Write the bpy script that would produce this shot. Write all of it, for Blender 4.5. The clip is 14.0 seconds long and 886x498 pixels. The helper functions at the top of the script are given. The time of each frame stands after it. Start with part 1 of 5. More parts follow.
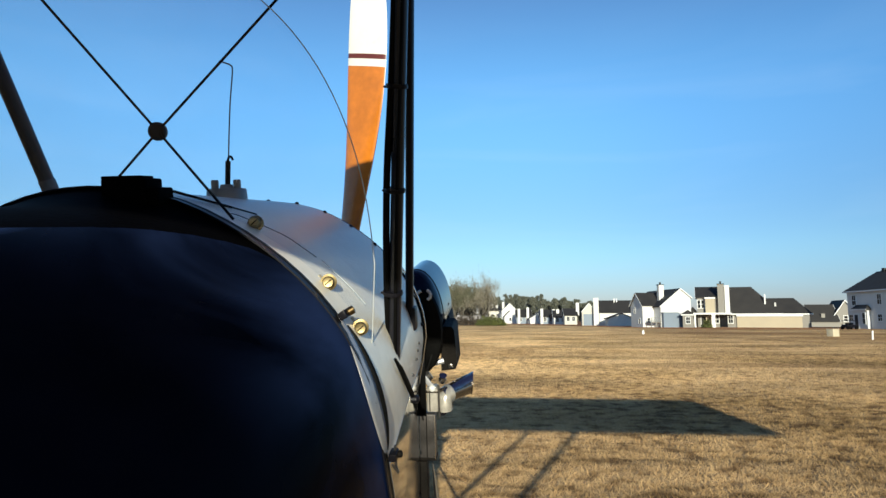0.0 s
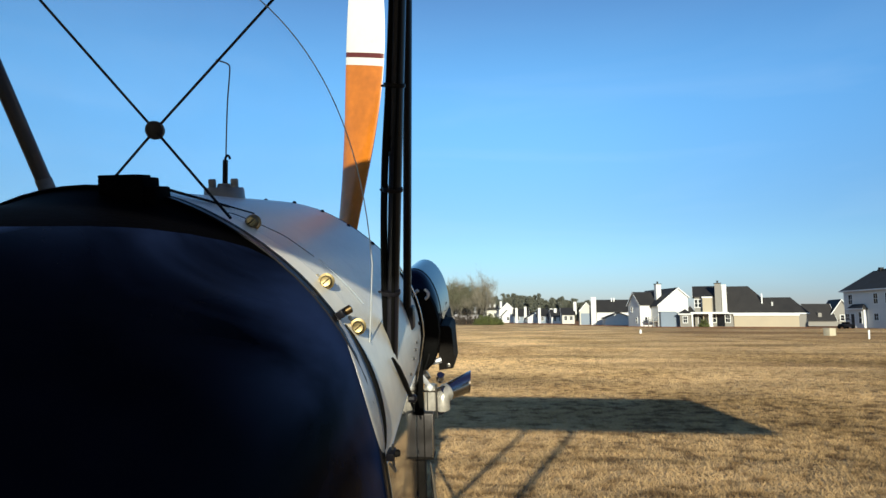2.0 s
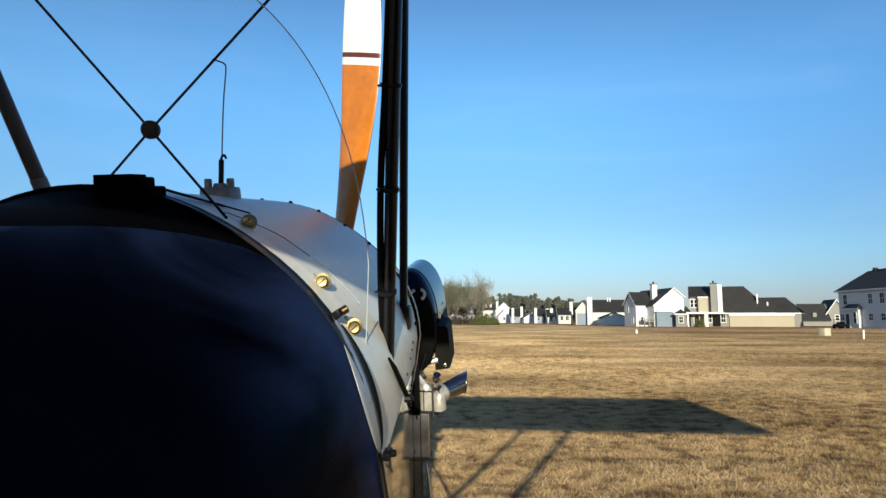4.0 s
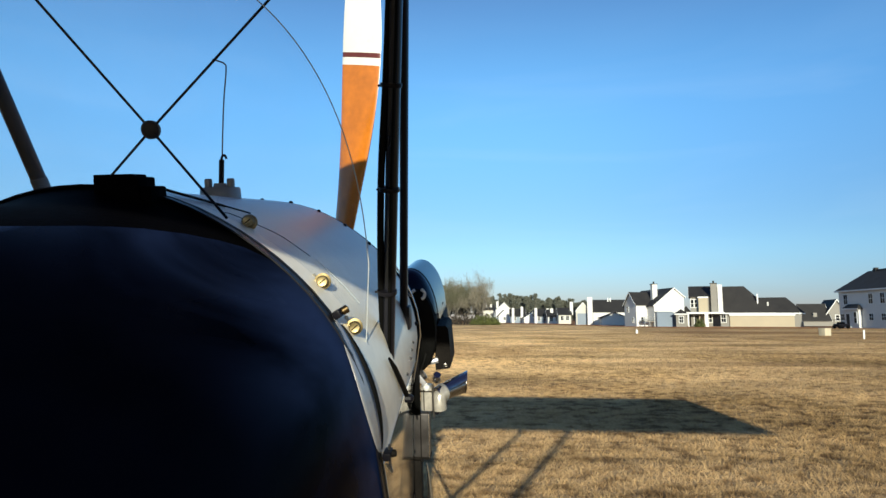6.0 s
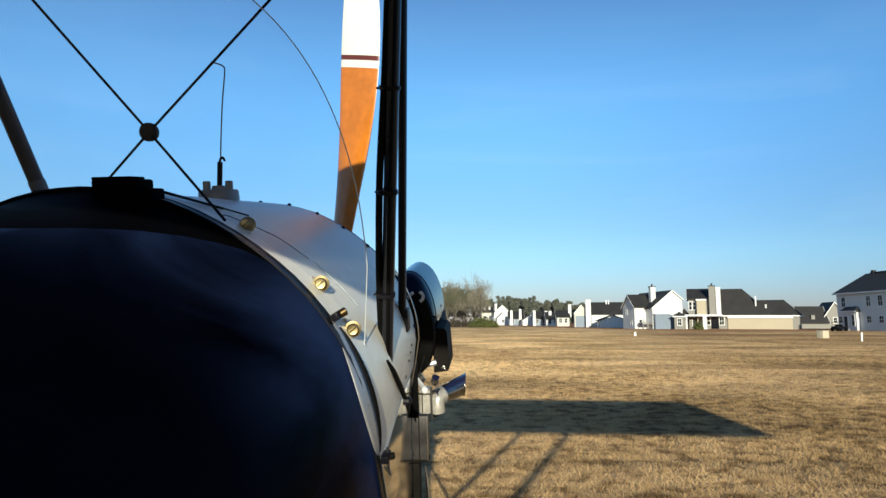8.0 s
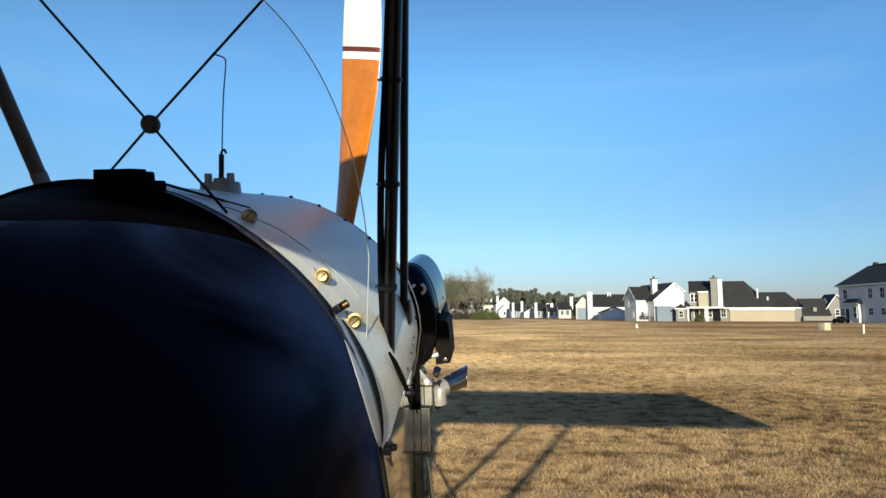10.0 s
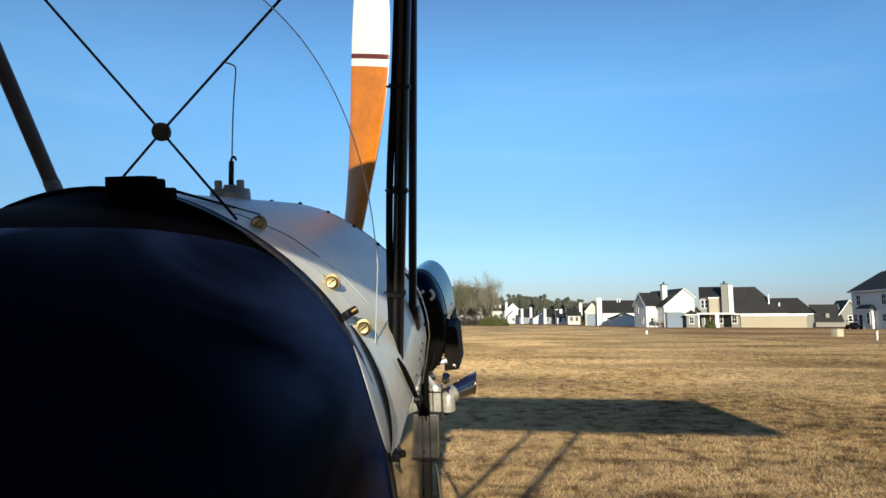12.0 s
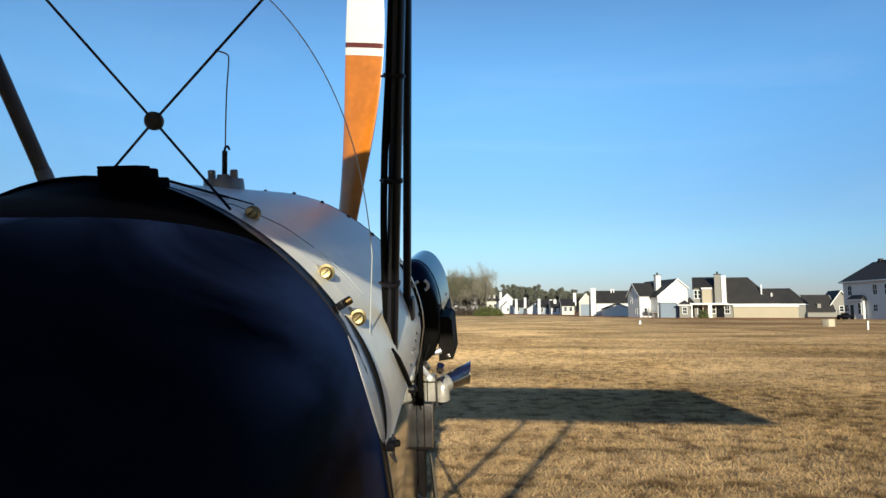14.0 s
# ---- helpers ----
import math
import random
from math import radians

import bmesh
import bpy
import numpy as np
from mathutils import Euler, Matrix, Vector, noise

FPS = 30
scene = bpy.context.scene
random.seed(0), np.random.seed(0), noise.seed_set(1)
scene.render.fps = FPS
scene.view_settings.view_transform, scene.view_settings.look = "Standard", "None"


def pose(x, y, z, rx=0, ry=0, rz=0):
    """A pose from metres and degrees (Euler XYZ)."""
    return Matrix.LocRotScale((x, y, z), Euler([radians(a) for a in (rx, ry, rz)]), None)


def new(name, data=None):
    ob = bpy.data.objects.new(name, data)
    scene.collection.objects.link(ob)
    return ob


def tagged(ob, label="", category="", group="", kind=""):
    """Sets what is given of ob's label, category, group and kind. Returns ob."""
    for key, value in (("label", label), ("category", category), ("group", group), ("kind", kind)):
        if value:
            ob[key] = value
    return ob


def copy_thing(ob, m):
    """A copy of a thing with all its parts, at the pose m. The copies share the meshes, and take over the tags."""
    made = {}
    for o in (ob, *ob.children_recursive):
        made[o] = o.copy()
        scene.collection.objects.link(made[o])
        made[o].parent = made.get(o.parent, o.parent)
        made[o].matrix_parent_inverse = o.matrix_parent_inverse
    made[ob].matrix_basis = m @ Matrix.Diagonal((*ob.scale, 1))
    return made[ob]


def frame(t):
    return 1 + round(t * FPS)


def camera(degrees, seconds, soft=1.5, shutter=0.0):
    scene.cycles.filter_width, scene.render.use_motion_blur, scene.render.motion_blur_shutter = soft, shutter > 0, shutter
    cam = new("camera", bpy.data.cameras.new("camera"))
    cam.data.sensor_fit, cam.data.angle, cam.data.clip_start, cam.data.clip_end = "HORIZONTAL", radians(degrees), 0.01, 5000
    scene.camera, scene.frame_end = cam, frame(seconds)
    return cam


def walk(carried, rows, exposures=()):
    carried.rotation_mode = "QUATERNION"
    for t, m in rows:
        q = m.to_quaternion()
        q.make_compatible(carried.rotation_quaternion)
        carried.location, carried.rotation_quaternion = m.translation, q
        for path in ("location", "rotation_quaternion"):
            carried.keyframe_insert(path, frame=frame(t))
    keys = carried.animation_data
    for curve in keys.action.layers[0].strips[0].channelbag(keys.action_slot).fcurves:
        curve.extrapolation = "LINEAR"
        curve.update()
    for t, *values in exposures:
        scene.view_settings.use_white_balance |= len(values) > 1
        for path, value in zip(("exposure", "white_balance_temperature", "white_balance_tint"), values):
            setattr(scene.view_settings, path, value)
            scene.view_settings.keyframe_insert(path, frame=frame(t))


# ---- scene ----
EXPO, SUN_POWER, SKY_POWER = 0.6, 4.6, 0.15

cam = camera(72.0, 14.0, soft=1.5)
EYE = (0.0, 0.0, 1.35)


def held(yaw, pitch, roll=0.0):
    """Camera held beside the cockpit, turned by small angles."""
    return pose(*EYE, 90 + 6.6 + pitch, roll, yaw)


walk(cam, [
    (0.0, held(0.48, 0.07)), (0.5, held(0.33, 0.06)), (1.0, held(0.31, 0.0)), (1.5, held(0.25, 0.0)),
    (2.0, held(0.26, 0.0)), (2.5, held(0.25, 0.0)), (3.0, held(-0.06, 0.0)), (4.2, held(-0.08, 0.0)),
    (5.5, held(-0.06, 0.0)), (6.0, held(-0.06, 0.0)), (6.5, held(0.01, 0.0)), (7.0, held(-0.15, 0.08)),
    (7.5, held(0.01, 0.16)), (8.0, held(-0.21, 0.23)), (8.2, held(0.1, 0.16)), (9.2, held(0.0, -0.1)),
    (10.3, held(-0.05, -0.56)), (10.5, held(0.62, 0.18)), (11.0, held(0.36, -0.2)), (11.5, held(0.09, 0.45)),
    (12.0, held(0.77, 0.07)), (12.5, held(0.1, 0.0)), (13.0, held(-0.19, -0.16)), (13.5, held(0.1, 0.14)),
    (14.0, held(0.25, -0.84)),
], exposures=[(0.0, EXPO, 6220, 8), (8.2, EXPO, 6220, 8), (10.5, EXPO, 6320, 9), (14.0, EXPO, 6360, 10)])

# ---------------------------------------------------------------- light
SUN_EL, SUN_AZ = 11.6, 179.7          # degrees; azimuth clockwise from +y
world = bpy.data.worlds.new("world")
scene.world = world
world.use_nodes = True
wn = world.node_tree
sky = wn.nodes.new("ShaderNodeTexSky")
sky.sky_type, sky.sun_disc = "NISHITA", False
sky.sun_elevation, sky.sun_rotation = radians(SUN_EL), radians(SUN_AZ)
sky.altitude, sky.air_density, sky.dust_density, sky.ozone_density = 100, 1.0, 0.3, 3.6
wn.nodes["Background"].inputs["Strength"].default_value = SKY_POWER
# thin grey-blue winter haze, thickest at the horizon all round
wtc = wn.nodes.new("ShaderNodeTexCoord")
wsep = wn.nodes.new("ShaderNodeSeparateXYZ")
wn.links.new(wtc.outputs["Generated"], wsep.inputs[0])
haze = wn.nodes.new("ShaderNodeValToRGB")
haze.color_ramp.interpolation = "EASE"
haze.color_ramp.elements[0].position, haze.color_ramp.elements[0].color = 0.0, (0.51, 0.462, 0.585, 1)
haze.color_ramp.elements[1].position, haze.color_ramp.elements[1].color = 0.36, (0.81, 1.005, 1.005, 1)
low_air = haze.color_ramp.elements.new(0.12)
low_air.color = (0.66, 0.695, 0.705, 1)
zenith = haze.color_ramp.elements.new(1.0)
zenith.color = (0.44, 0.30, 0.46, 1)
upper = haze.color_ramp.elements.new(0.6)
upper.color = (0.62, 0.66, 0.745, 1)
wn.links.new(wsep.outputs["Z"], haze.inputs["Fac"])
thin = wn.nodes.new("ShaderNodeMix")
thin.data_type, thin.blend_type = "RGBA", "MULTIPLY"
thin.inputs["Factor"].default_value = 1.0
wn.links.new(sky.outputs["Color"], thin.inputs["A"])
clearer = wn.nodes.new("ShaderNodeMapRange")
clearer.interpolation_type = "SMOOTHSTEP"
clearer.inputs["From Min"].default_value, clearer.inputs["From Max"].default_value = 0.08, 0.72
wn.links.new(wsep.outputs["X"], clearer.inputs["Value"])
air = wn.nodes.new("ShaderNodeMix")
air.data_type, air.blend_type = "RGBA", "MULTIPLY"
air.inputs["B"].default_value = (0.79, 0.83, 0.90, 1)
wn.links.new(clearer.outputs[0], air.inputs["Factor"])
wn.links.new(haze.outputs["Color"], air.inputs["A"])
wn.links.new(air.outputs["Result"], thin.inputs["B"])
# faint drawn-out cirrus over the whole sky
wmap = wn.nodes.new("ShaderNodeMapping")
wmap.inputs["Scale"].default_value = (1.2, 1.2, 7.0)
wn.links.new(wtc.outputs["Generated"], wmap.inputs["Vector"])
wcl = wn.nodes.new("ShaderNodeTexNoise")
wcl.inputs["Scale"].default_value, wcl.inputs["Detail"].default_value, wcl.inputs["Distortion"].default_value = 1.6, 7, 0.6
wn.links.new(wmap.outputs[0], wcl.inputs["Vector"])
wrange = wn.nodes.new("ShaderNodeMapRange")
wrange.inputs["From Min"].default_value, wrange.inputs["From Max"].default_value = 0.50, 0.80
wrange.inputs["To Max"].default_value = 0.11
wn.links.new(wcl.outputs["Fac"], wrange.inputs["Value"])
wveil = wn.nodes.new("ShaderNodeMix")
wveil.data_type = "RGBA"
wveil.inputs["B"].default_value = (3.6, 4.2, 4.8, 1)
lower = wn.nodes.new("ShaderNodeMapRange")
lower.interpolation_type = "SMOOTHSTEP"
lower.inputs["From Min"].default_value, lower.inputs["From Max"].default_value = 0.26, 0.46
lower.inputs["To Min"].default_value, lower.inputs["To Max"].default_value = 1.0, 0.25
wn.links.new(wsep.outputs["Z"], lower.inputs["Value"])
wthin = wn.nodes.new("ShaderNodeMath")
wthin.operation = "MULTIPLY"
wn.links.new(wrange.outputs[0], wthin.inputs[0])
wn.links.new(lower.outputs[0], wthin.inputs[1])
wn.links.new(wthin.outputs[0], wveil.inputs["Factor"])
wn.links.new(thin.outputs["Result"], wveil.inputs["A"])
wn.links.new(wveil.outputs["Result"], wn.nodes["Background"].inputs["Color"])
sun = new("sun", bpy.data.lights.new("sun", "SUN"))
sun.data.energy, sun.data.angle, sun.data.color = SUN_POWER, radians(0.5), (1.0, 0.93, 0.72)
e, a = radians(SUN_EL), radians(SUN_AZ)
to_sun = Vector((math.sin(a) * math.cos(e), math.cos(a) * math.cos(e), math.sin(e)))
sun.matrix_world = to_sun.to_track_quat("Z", "Y").to_matrix().to_4x4()


# ---------------------------------------------------------------- materials
def material(name, base, rough=0.6, metal=0.0, vary=0.12, scale=3.0, fine=60.0, bump=0.05, coat=0.0, other=None, piece=False, spec=0.5):
    """Painted or natural surface: two scales of colour noise, roughness noise and fine relief."""
    m = bpy.data.materials.new(name)
    m.use_nodes = True
    nt = m.node_tree
    b = nt.nodes["Principled BSDF"]
    b.inputs["Metallic"].default_value = metal
    b.inputs["Coat Weight"].default_value = coat
    b.inputs["Specular IOR Level"].default_value = spec
    b.inputs["Coat Roughness"].default_value = 0.06
    tc = nt.nodes.new("ShaderNodeTexCoord")
    big, small = nt.nodes.new("ShaderNodeTexNoise"), nt.nodes.new("ShaderNodeTexNoise")
    big.inputs["Scale"].default_value, big.inputs["Detail"].default_value = scale, 5
    small.inputs["Scale"].default_value, small.inputs["Detail"].default_value = fine, 3
    for n in (big, small):
        nt.links.new(tc.outputs["Object"], n.inputs["Vector"])
    low = other or tuple(c * (1 - 2.2 * vary) for c in base)
    ramp = nt.nodes.new("ShaderNodeMapRange")
    ramp.inputs["From Min"].default_value, ramp.inputs["From Max"].default_value = 0.32, 0.68
    add = nt.nodes.new("ShaderNodeMath")
    add.operation = "MULTIPLY_ADD"
    add.inputs[1].default_value = 0.35
    nt.links.new(small.outputs["Fac"], add.inputs[0])
    scaled = nt.nodes.new("ShaderNodeMath")
    scaled.operation = "MULTIPLY"
    scaled.inputs[1].default_value = 0.65
    nt.links.new(big.outputs["Fac"], scaled.inputs[0])
    nt.links.new(scaled.outputs[0], add.inputs[2])
    last = add.outputs[0]
    if piece:
        info = nt.nodes.new("ShaderNodeObjectInfo")
        more = nt.nodes.new("ShaderNodeMath")
        more.operation = "MULTIPLY_ADD"
        more.inputs[1].default_value = 0.3
        nt.links.new(info.outputs["Random"], more.inputs[0])
        nt.links.new(last, more.inputs[2])
        last = more.outputs[0]
    nt.links.new(last, ramp.inputs["Value"])
    mix = nt.nodes.new("ShaderNodeMix")
    mix.data_type = "RGBA"
    mix.inputs["A"].default_value, mix.inputs["B"].default_value = (*low, 1), (*base, 1)
    nt.links.new(ramp.outputs[0], mix.inputs["Factor"])
    nt.links.new(mix.outputs["Result"], b.inputs["Base Color"])
    rr = nt.nodes.new("ShaderNodeMapRange")
    rr.inputs["To Min"].default_value, rr.inputs["To Max"].default_value = max(0.02, rough * 0.75), min(1, rough * 1.25)
    nt.links.new(big.outputs["Fac"], rr.inputs["Value"])
    nt.links.new(rr.outputs[0], b.inputs["Roughness"])
    if bump:
        bp = nt.nodes.new("ShaderNodeBump")
        bp.inputs["Strength"].default_value, bp.inputs["Distance"].default_value = bump, 0.01
        nt.links.new(last, bp.inputs["Height"])
        nt.links.new(bp.outputs[0], b.inputs["Normal"])
    return m


def clear(name, tint):
    """Thin clear sheet: what lies behind shows straight, with a glossy skin."""
    m = bpy.data.materials.new(name)
    m.use_nodes = True
    nt = m.node_tree
    see, gloss, mix = nt.nodes.new("ShaderNodeBsdfTransparent"), nt.nodes.new("ShaderNodeBsdfGlossy"), nt.nodes.new("ShaderNodeMixShader")
    see.inputs["Color"].default_value = (*tint, 1)
    gloss.inputs["Roughness"].default_value = 0.2
    lw = nt.nodes.new("ShaderNodeLayerWeight")
    lw.inputs["Blend"].default_value = 0.12
    amount = nt.nodes.new("ShaderNodeMath")
    amount.operation = "MULTIPLY_ADD"
    amount.inputs[1].default_value, amount.inputs[2].default_value = 0.18, 0.006
    nt.links.new(lw.outputs["Facing"], amount.inputs[0])
    nt.links.new(amount.outputs[0], mix.inputs["Fac"])
    nt.links.new(see.outputs[0], mix.inputs[1])
    nt.links.new(gloss.outputs[0], mix.inputs[2])
    dust, film = nt.nodes.new("ShaderNodeBsdfDiffuse"), nt.nodes.new("ShaderNodeMixShader")
    dust.inputs["Color"].default_value = (0.7, 0.68, 0.64, 1)
    tc, smear, thin = nt.nodes.new("ShaderNodeTexCoord"), nt.nodes.new("ShaderNodeTexNoise"), nt.nodes.new("ShaderNodeMapRange")
    smear.inputs["Scale"].default_value, smear.inputs["Detail"].default_value = 9.0, 8
    thin.inputs["From Min"].default_value, thin.inputs["From Max"].default_value = 0.35, 0.75
    thin.inputs["To Min"].default_value, thin.inputs["To Max"].default_value = 0.002, 0.022
    nt.links.new(tc.outputs["Object"], smear.inputs["Vector"])
    nt.links.new(smear.outputs["Fac"], thin.inputs["Value"])
    nt.links.new(thin.outputs[0], film.inputs["Fac"])
    nt.links.new(mix.outputs[0], film.inputs[1])
    nt.links.new(dust.outputs[0], film.inputs[2])
    nt.links.new(film.outputs[0], nt.nodes["Material Output"].inputs["Surface"])
    return m


def siding(name, base, pitch=0.18):
    """Lapped boards: fine level lines."""
    m = material(name, base, rough=0.55, vary=0.05, scale=0.6, fine=9.0, bump=0.0)
    nt = m.node_tree
    b = nt.nodes["Principled BSDF"]
    tc = nt.nodes.new("ShaderNodeTexCoord")
    wv = nt.nodes.new("ShaderNodeTexWave")
    wv.wave_type, wv.bands_direction, wv.wave_profile = "BANDS", "Z", "SAW"
    wv.inputs["Scale"].default_value = 0.314 / pitch
    nt.links.new(tc.outputs["Object"], wv.inputs["Vector"])
    bp = nt.nodes.new("ShaderNodeBump")
    bp.inputs["Strength"].default_value, bp.inputs["Distance"].default_value = 0.5, 0.02
    nt.links.new(wv.outputs["Fac"], bp.inputs["Height"])
    nt.links.new(bp.outputs[0], b.inputs["Normal"])
    return m


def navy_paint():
    """Old glossy navy fabric paint: nearly black, with cloudy blue sky sheen painted into the colour on the level front
    deck and towards the cowl.
    """
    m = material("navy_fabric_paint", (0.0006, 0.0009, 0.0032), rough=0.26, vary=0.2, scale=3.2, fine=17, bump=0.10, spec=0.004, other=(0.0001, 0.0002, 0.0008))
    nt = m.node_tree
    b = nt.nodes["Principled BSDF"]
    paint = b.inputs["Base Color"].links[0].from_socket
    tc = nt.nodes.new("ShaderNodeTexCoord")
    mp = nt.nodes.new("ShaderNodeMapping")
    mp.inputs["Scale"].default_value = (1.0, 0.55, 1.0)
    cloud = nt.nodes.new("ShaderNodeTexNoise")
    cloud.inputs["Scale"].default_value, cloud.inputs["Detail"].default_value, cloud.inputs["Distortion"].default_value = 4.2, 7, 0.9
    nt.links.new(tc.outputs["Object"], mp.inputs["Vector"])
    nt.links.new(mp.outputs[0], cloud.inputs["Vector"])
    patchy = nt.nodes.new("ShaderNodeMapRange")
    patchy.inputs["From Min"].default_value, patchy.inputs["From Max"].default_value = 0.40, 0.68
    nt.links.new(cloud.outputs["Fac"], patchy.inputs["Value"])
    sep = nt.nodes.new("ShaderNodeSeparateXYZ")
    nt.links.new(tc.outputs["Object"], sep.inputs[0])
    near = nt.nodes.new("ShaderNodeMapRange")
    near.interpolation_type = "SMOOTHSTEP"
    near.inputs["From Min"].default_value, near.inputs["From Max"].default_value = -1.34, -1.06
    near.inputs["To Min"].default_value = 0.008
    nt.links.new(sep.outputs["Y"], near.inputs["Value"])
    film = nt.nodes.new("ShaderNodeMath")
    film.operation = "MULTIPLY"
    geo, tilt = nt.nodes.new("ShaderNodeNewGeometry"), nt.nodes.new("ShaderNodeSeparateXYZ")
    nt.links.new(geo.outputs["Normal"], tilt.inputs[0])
    # sky sheen painted on faces that lie level
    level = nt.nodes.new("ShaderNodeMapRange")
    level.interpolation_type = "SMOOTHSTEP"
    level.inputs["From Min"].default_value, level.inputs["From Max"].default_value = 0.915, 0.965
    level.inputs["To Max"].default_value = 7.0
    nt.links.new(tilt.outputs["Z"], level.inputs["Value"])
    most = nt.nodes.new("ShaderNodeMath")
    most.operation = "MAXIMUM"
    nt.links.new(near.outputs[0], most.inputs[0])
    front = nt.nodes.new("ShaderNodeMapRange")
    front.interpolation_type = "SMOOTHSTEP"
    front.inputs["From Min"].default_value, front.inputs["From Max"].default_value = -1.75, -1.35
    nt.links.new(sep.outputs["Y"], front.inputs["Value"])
    deck_sheen = nt.nodes.new("ShaderNodeMath")
    deck_sheen.operation = "MULTIPLY"
    nt.links.new(level.outputs[0], deck_sheen.inputs[0])
    nt.links.new(front.outputs[0], deck_sheen.inputs[1])
    nt.links.new(deck_sheen.outputs[0], most.inputs[1])
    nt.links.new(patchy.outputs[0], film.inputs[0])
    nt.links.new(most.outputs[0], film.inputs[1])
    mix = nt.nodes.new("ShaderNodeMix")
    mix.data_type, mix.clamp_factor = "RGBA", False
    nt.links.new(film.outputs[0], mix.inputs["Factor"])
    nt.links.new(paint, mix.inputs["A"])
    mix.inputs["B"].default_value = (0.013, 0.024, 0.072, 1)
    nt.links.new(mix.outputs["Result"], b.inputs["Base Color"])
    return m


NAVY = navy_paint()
NAVY_WING = material("navy_wing_fabric", (0.004, 0.006, 0.020), rough=0.35, vary=0.15, scale=2.5, fine=60, bump=0.05, spec=0.1)
LEATHER = material("black_leather", (0.0012, 0.0012, 0.0016), rough=0.7, vary=0.2, scale=9, fine=220, bump=0.2, spec=0.02)
SILVER = material("silver_cowl_paint", (0.95, 0.885, 0.75), rough=0.40, metal=0.16, vary=0.10, scale=3, fine=40, bump=0.015, coat=0.06)
ALUMINIUM = material("bare_aluminium", (0.75, 0.74, 0.72), rough=0.25, metal=1.0, vary=0.12, scale=10, fine=120, bump=0.05)
CHROME = material("heat_tarnished_steel", (0.58, 0.54, 0.50), rough=0.22, metal=1.0, vary=0.22, scale=18, fine=90, bump=0.04)
BRASS = material("brass", (0.36, 0.28, 0.14), rough=0.45, metal=1.0, vary=0.2, scale=60, fine=300, bump=0.05)
BLACK = material("black_enamel", (0.0095, 0.0090, 0.0125), rough=0.34, vary=0.25, scale=12, fine=160, bump=0.05, spec=0.12)
SOOT = material("sooty_iron", (0.012, 0.010, 0.0085), rough=0.6, vary=0.3, scale=20, fine=200, bump=0.3, other=(0.002, 0.002, 0.002), spec=0.06)
BLUEBLACK = material("blue_black_enamel", (0.0035, 0.007, 0.022), rough=0.11, vary=0.15, scale=8, fine=120, bump=0.01, spec=0.12)
FLANGE = material("dull_grey_metal", (0.42, 0.42, 0.44), rough=0.4, metal=0.5, vary=0.15, scale=20, fine=140, bump=0.04)
BRONZE = material("bronze_barrel", (0.22, 0.15, 0.07), rough=0.3, metal=1.0, vary=0.2, scale=50, fine=200, bump=0.05)
MUFF = material("stained_bright_sheet", (0.66, 0.62, 0.55), rough=0.30, metal=0.5, vary=0.22, scale=30, fine=140, bump=0.06)
DUCT = material("grey_sheet_metal", (0.075, 0.068, 0.066), rough=0.4, metal=0.5, vary=0.22, scale=22, fine=120, bump=0.05)
DULL = material("dull_sheet_metal", (0.17, 0.16, 0.15), rough=0.3, metal=0.9, vary=0.25, scale=16, fine=90, bump=0.05)
RUBBER = material("black_rubber", (0.0035, 0.0035, 0.0035), rough=0.5, vary=0.2, scale=30, fine=300, bump=0.15, spec=0.06)
STRUT = material("dark_navy_enamel", (0.0085, 0.0090, 0.0150), rough=0.30, vary=0.25, scale=12, fine=160, bump=0.04, spec=0.42)
STEELWIRE = material("stainless_wire", (0.22, 0.21, 0.20), rough=0.35, metal=0.9, vary=0.2, scale=40, fine=300, bump=0.0)
DARKWIRE = material("dark_wire", (0.006, 0.006, 0.007), rough=0.5, metal=0.0, vary=0.2, scale=40, fine=300, bump=0.0, spec=0.05)
WOOD = material("varnished_prop_wood", (0.58, 0.175, 0.013), rough=0.25, vary=0.2, scale=6, fine=50, bump=0.02, coat=0.2)
WHITE_TIP = material("white_tip_paint", (0.66, 0.645, 0.59), rough=0.3, vary=0.04, scale=10, fine=80, bump=0.02, coat=0.3)
RED = material("dark_red_paint", (0.11, 0.022, 0.014), rough=0.3, vary=0.1, scale=20, fine=90, bump=0.02)
GREYPAINT = material("grey_cast_metal", (0.30, 0.30, 0.295), rough=0.45, metal=0.5, vary=0.15, scale=40, fine=250, bump=0.2)
PLEXI = clear("clear_plexiglass", (0.97, 0.98, 0.99))
WORN = material("worn_dark_paint", (0.035, 0.034, 0.034), rough=0.5, vary=0.2, scale=20, fine=120, bump=0.05)
EDGE = material("polished_plastic_edge", (0.55, 0.58, 0.58), rough=0.3, vary=0.1, scale=20, fine=200, bump=0.0)
POLISHED = material("polished_aluminium_sheet", (0.80, 0.79, 0.77), rough=0.10, metal=1.0, vary=0.06, scale=8, fine=60, bump=0.02)
WHITE_SIDING = siding("white_siding", (0.60, 0.59, 0.565))
# white siding in shade, the bluish shade put into its colour
SHADED_SIDING = siding("shaded_white_siding", (0.165, 0.205, 0.255))
TAUPE_SIDING = siding("taupe_siding", (0.19, 0.175, 0.15))
TAN_SIDING = siding("tan_siding", (0.36, 0.30, 0.205))
CREAM_SIDING = siding("cream_siding", (0.50, 0.47, 0.39))
SHINGLE = material("asphalt_shingle", (0.023, 0.021, 0.020), rough=0.85, vary=0.2, scale=0.7, fine=14, bump=0.4)
SHINGLE_B = material("brown_shingle", (0.030, 0.027, 0.025), rough=0.85, vary=0.2, scale=0.7, fine=14, bump=0.4)
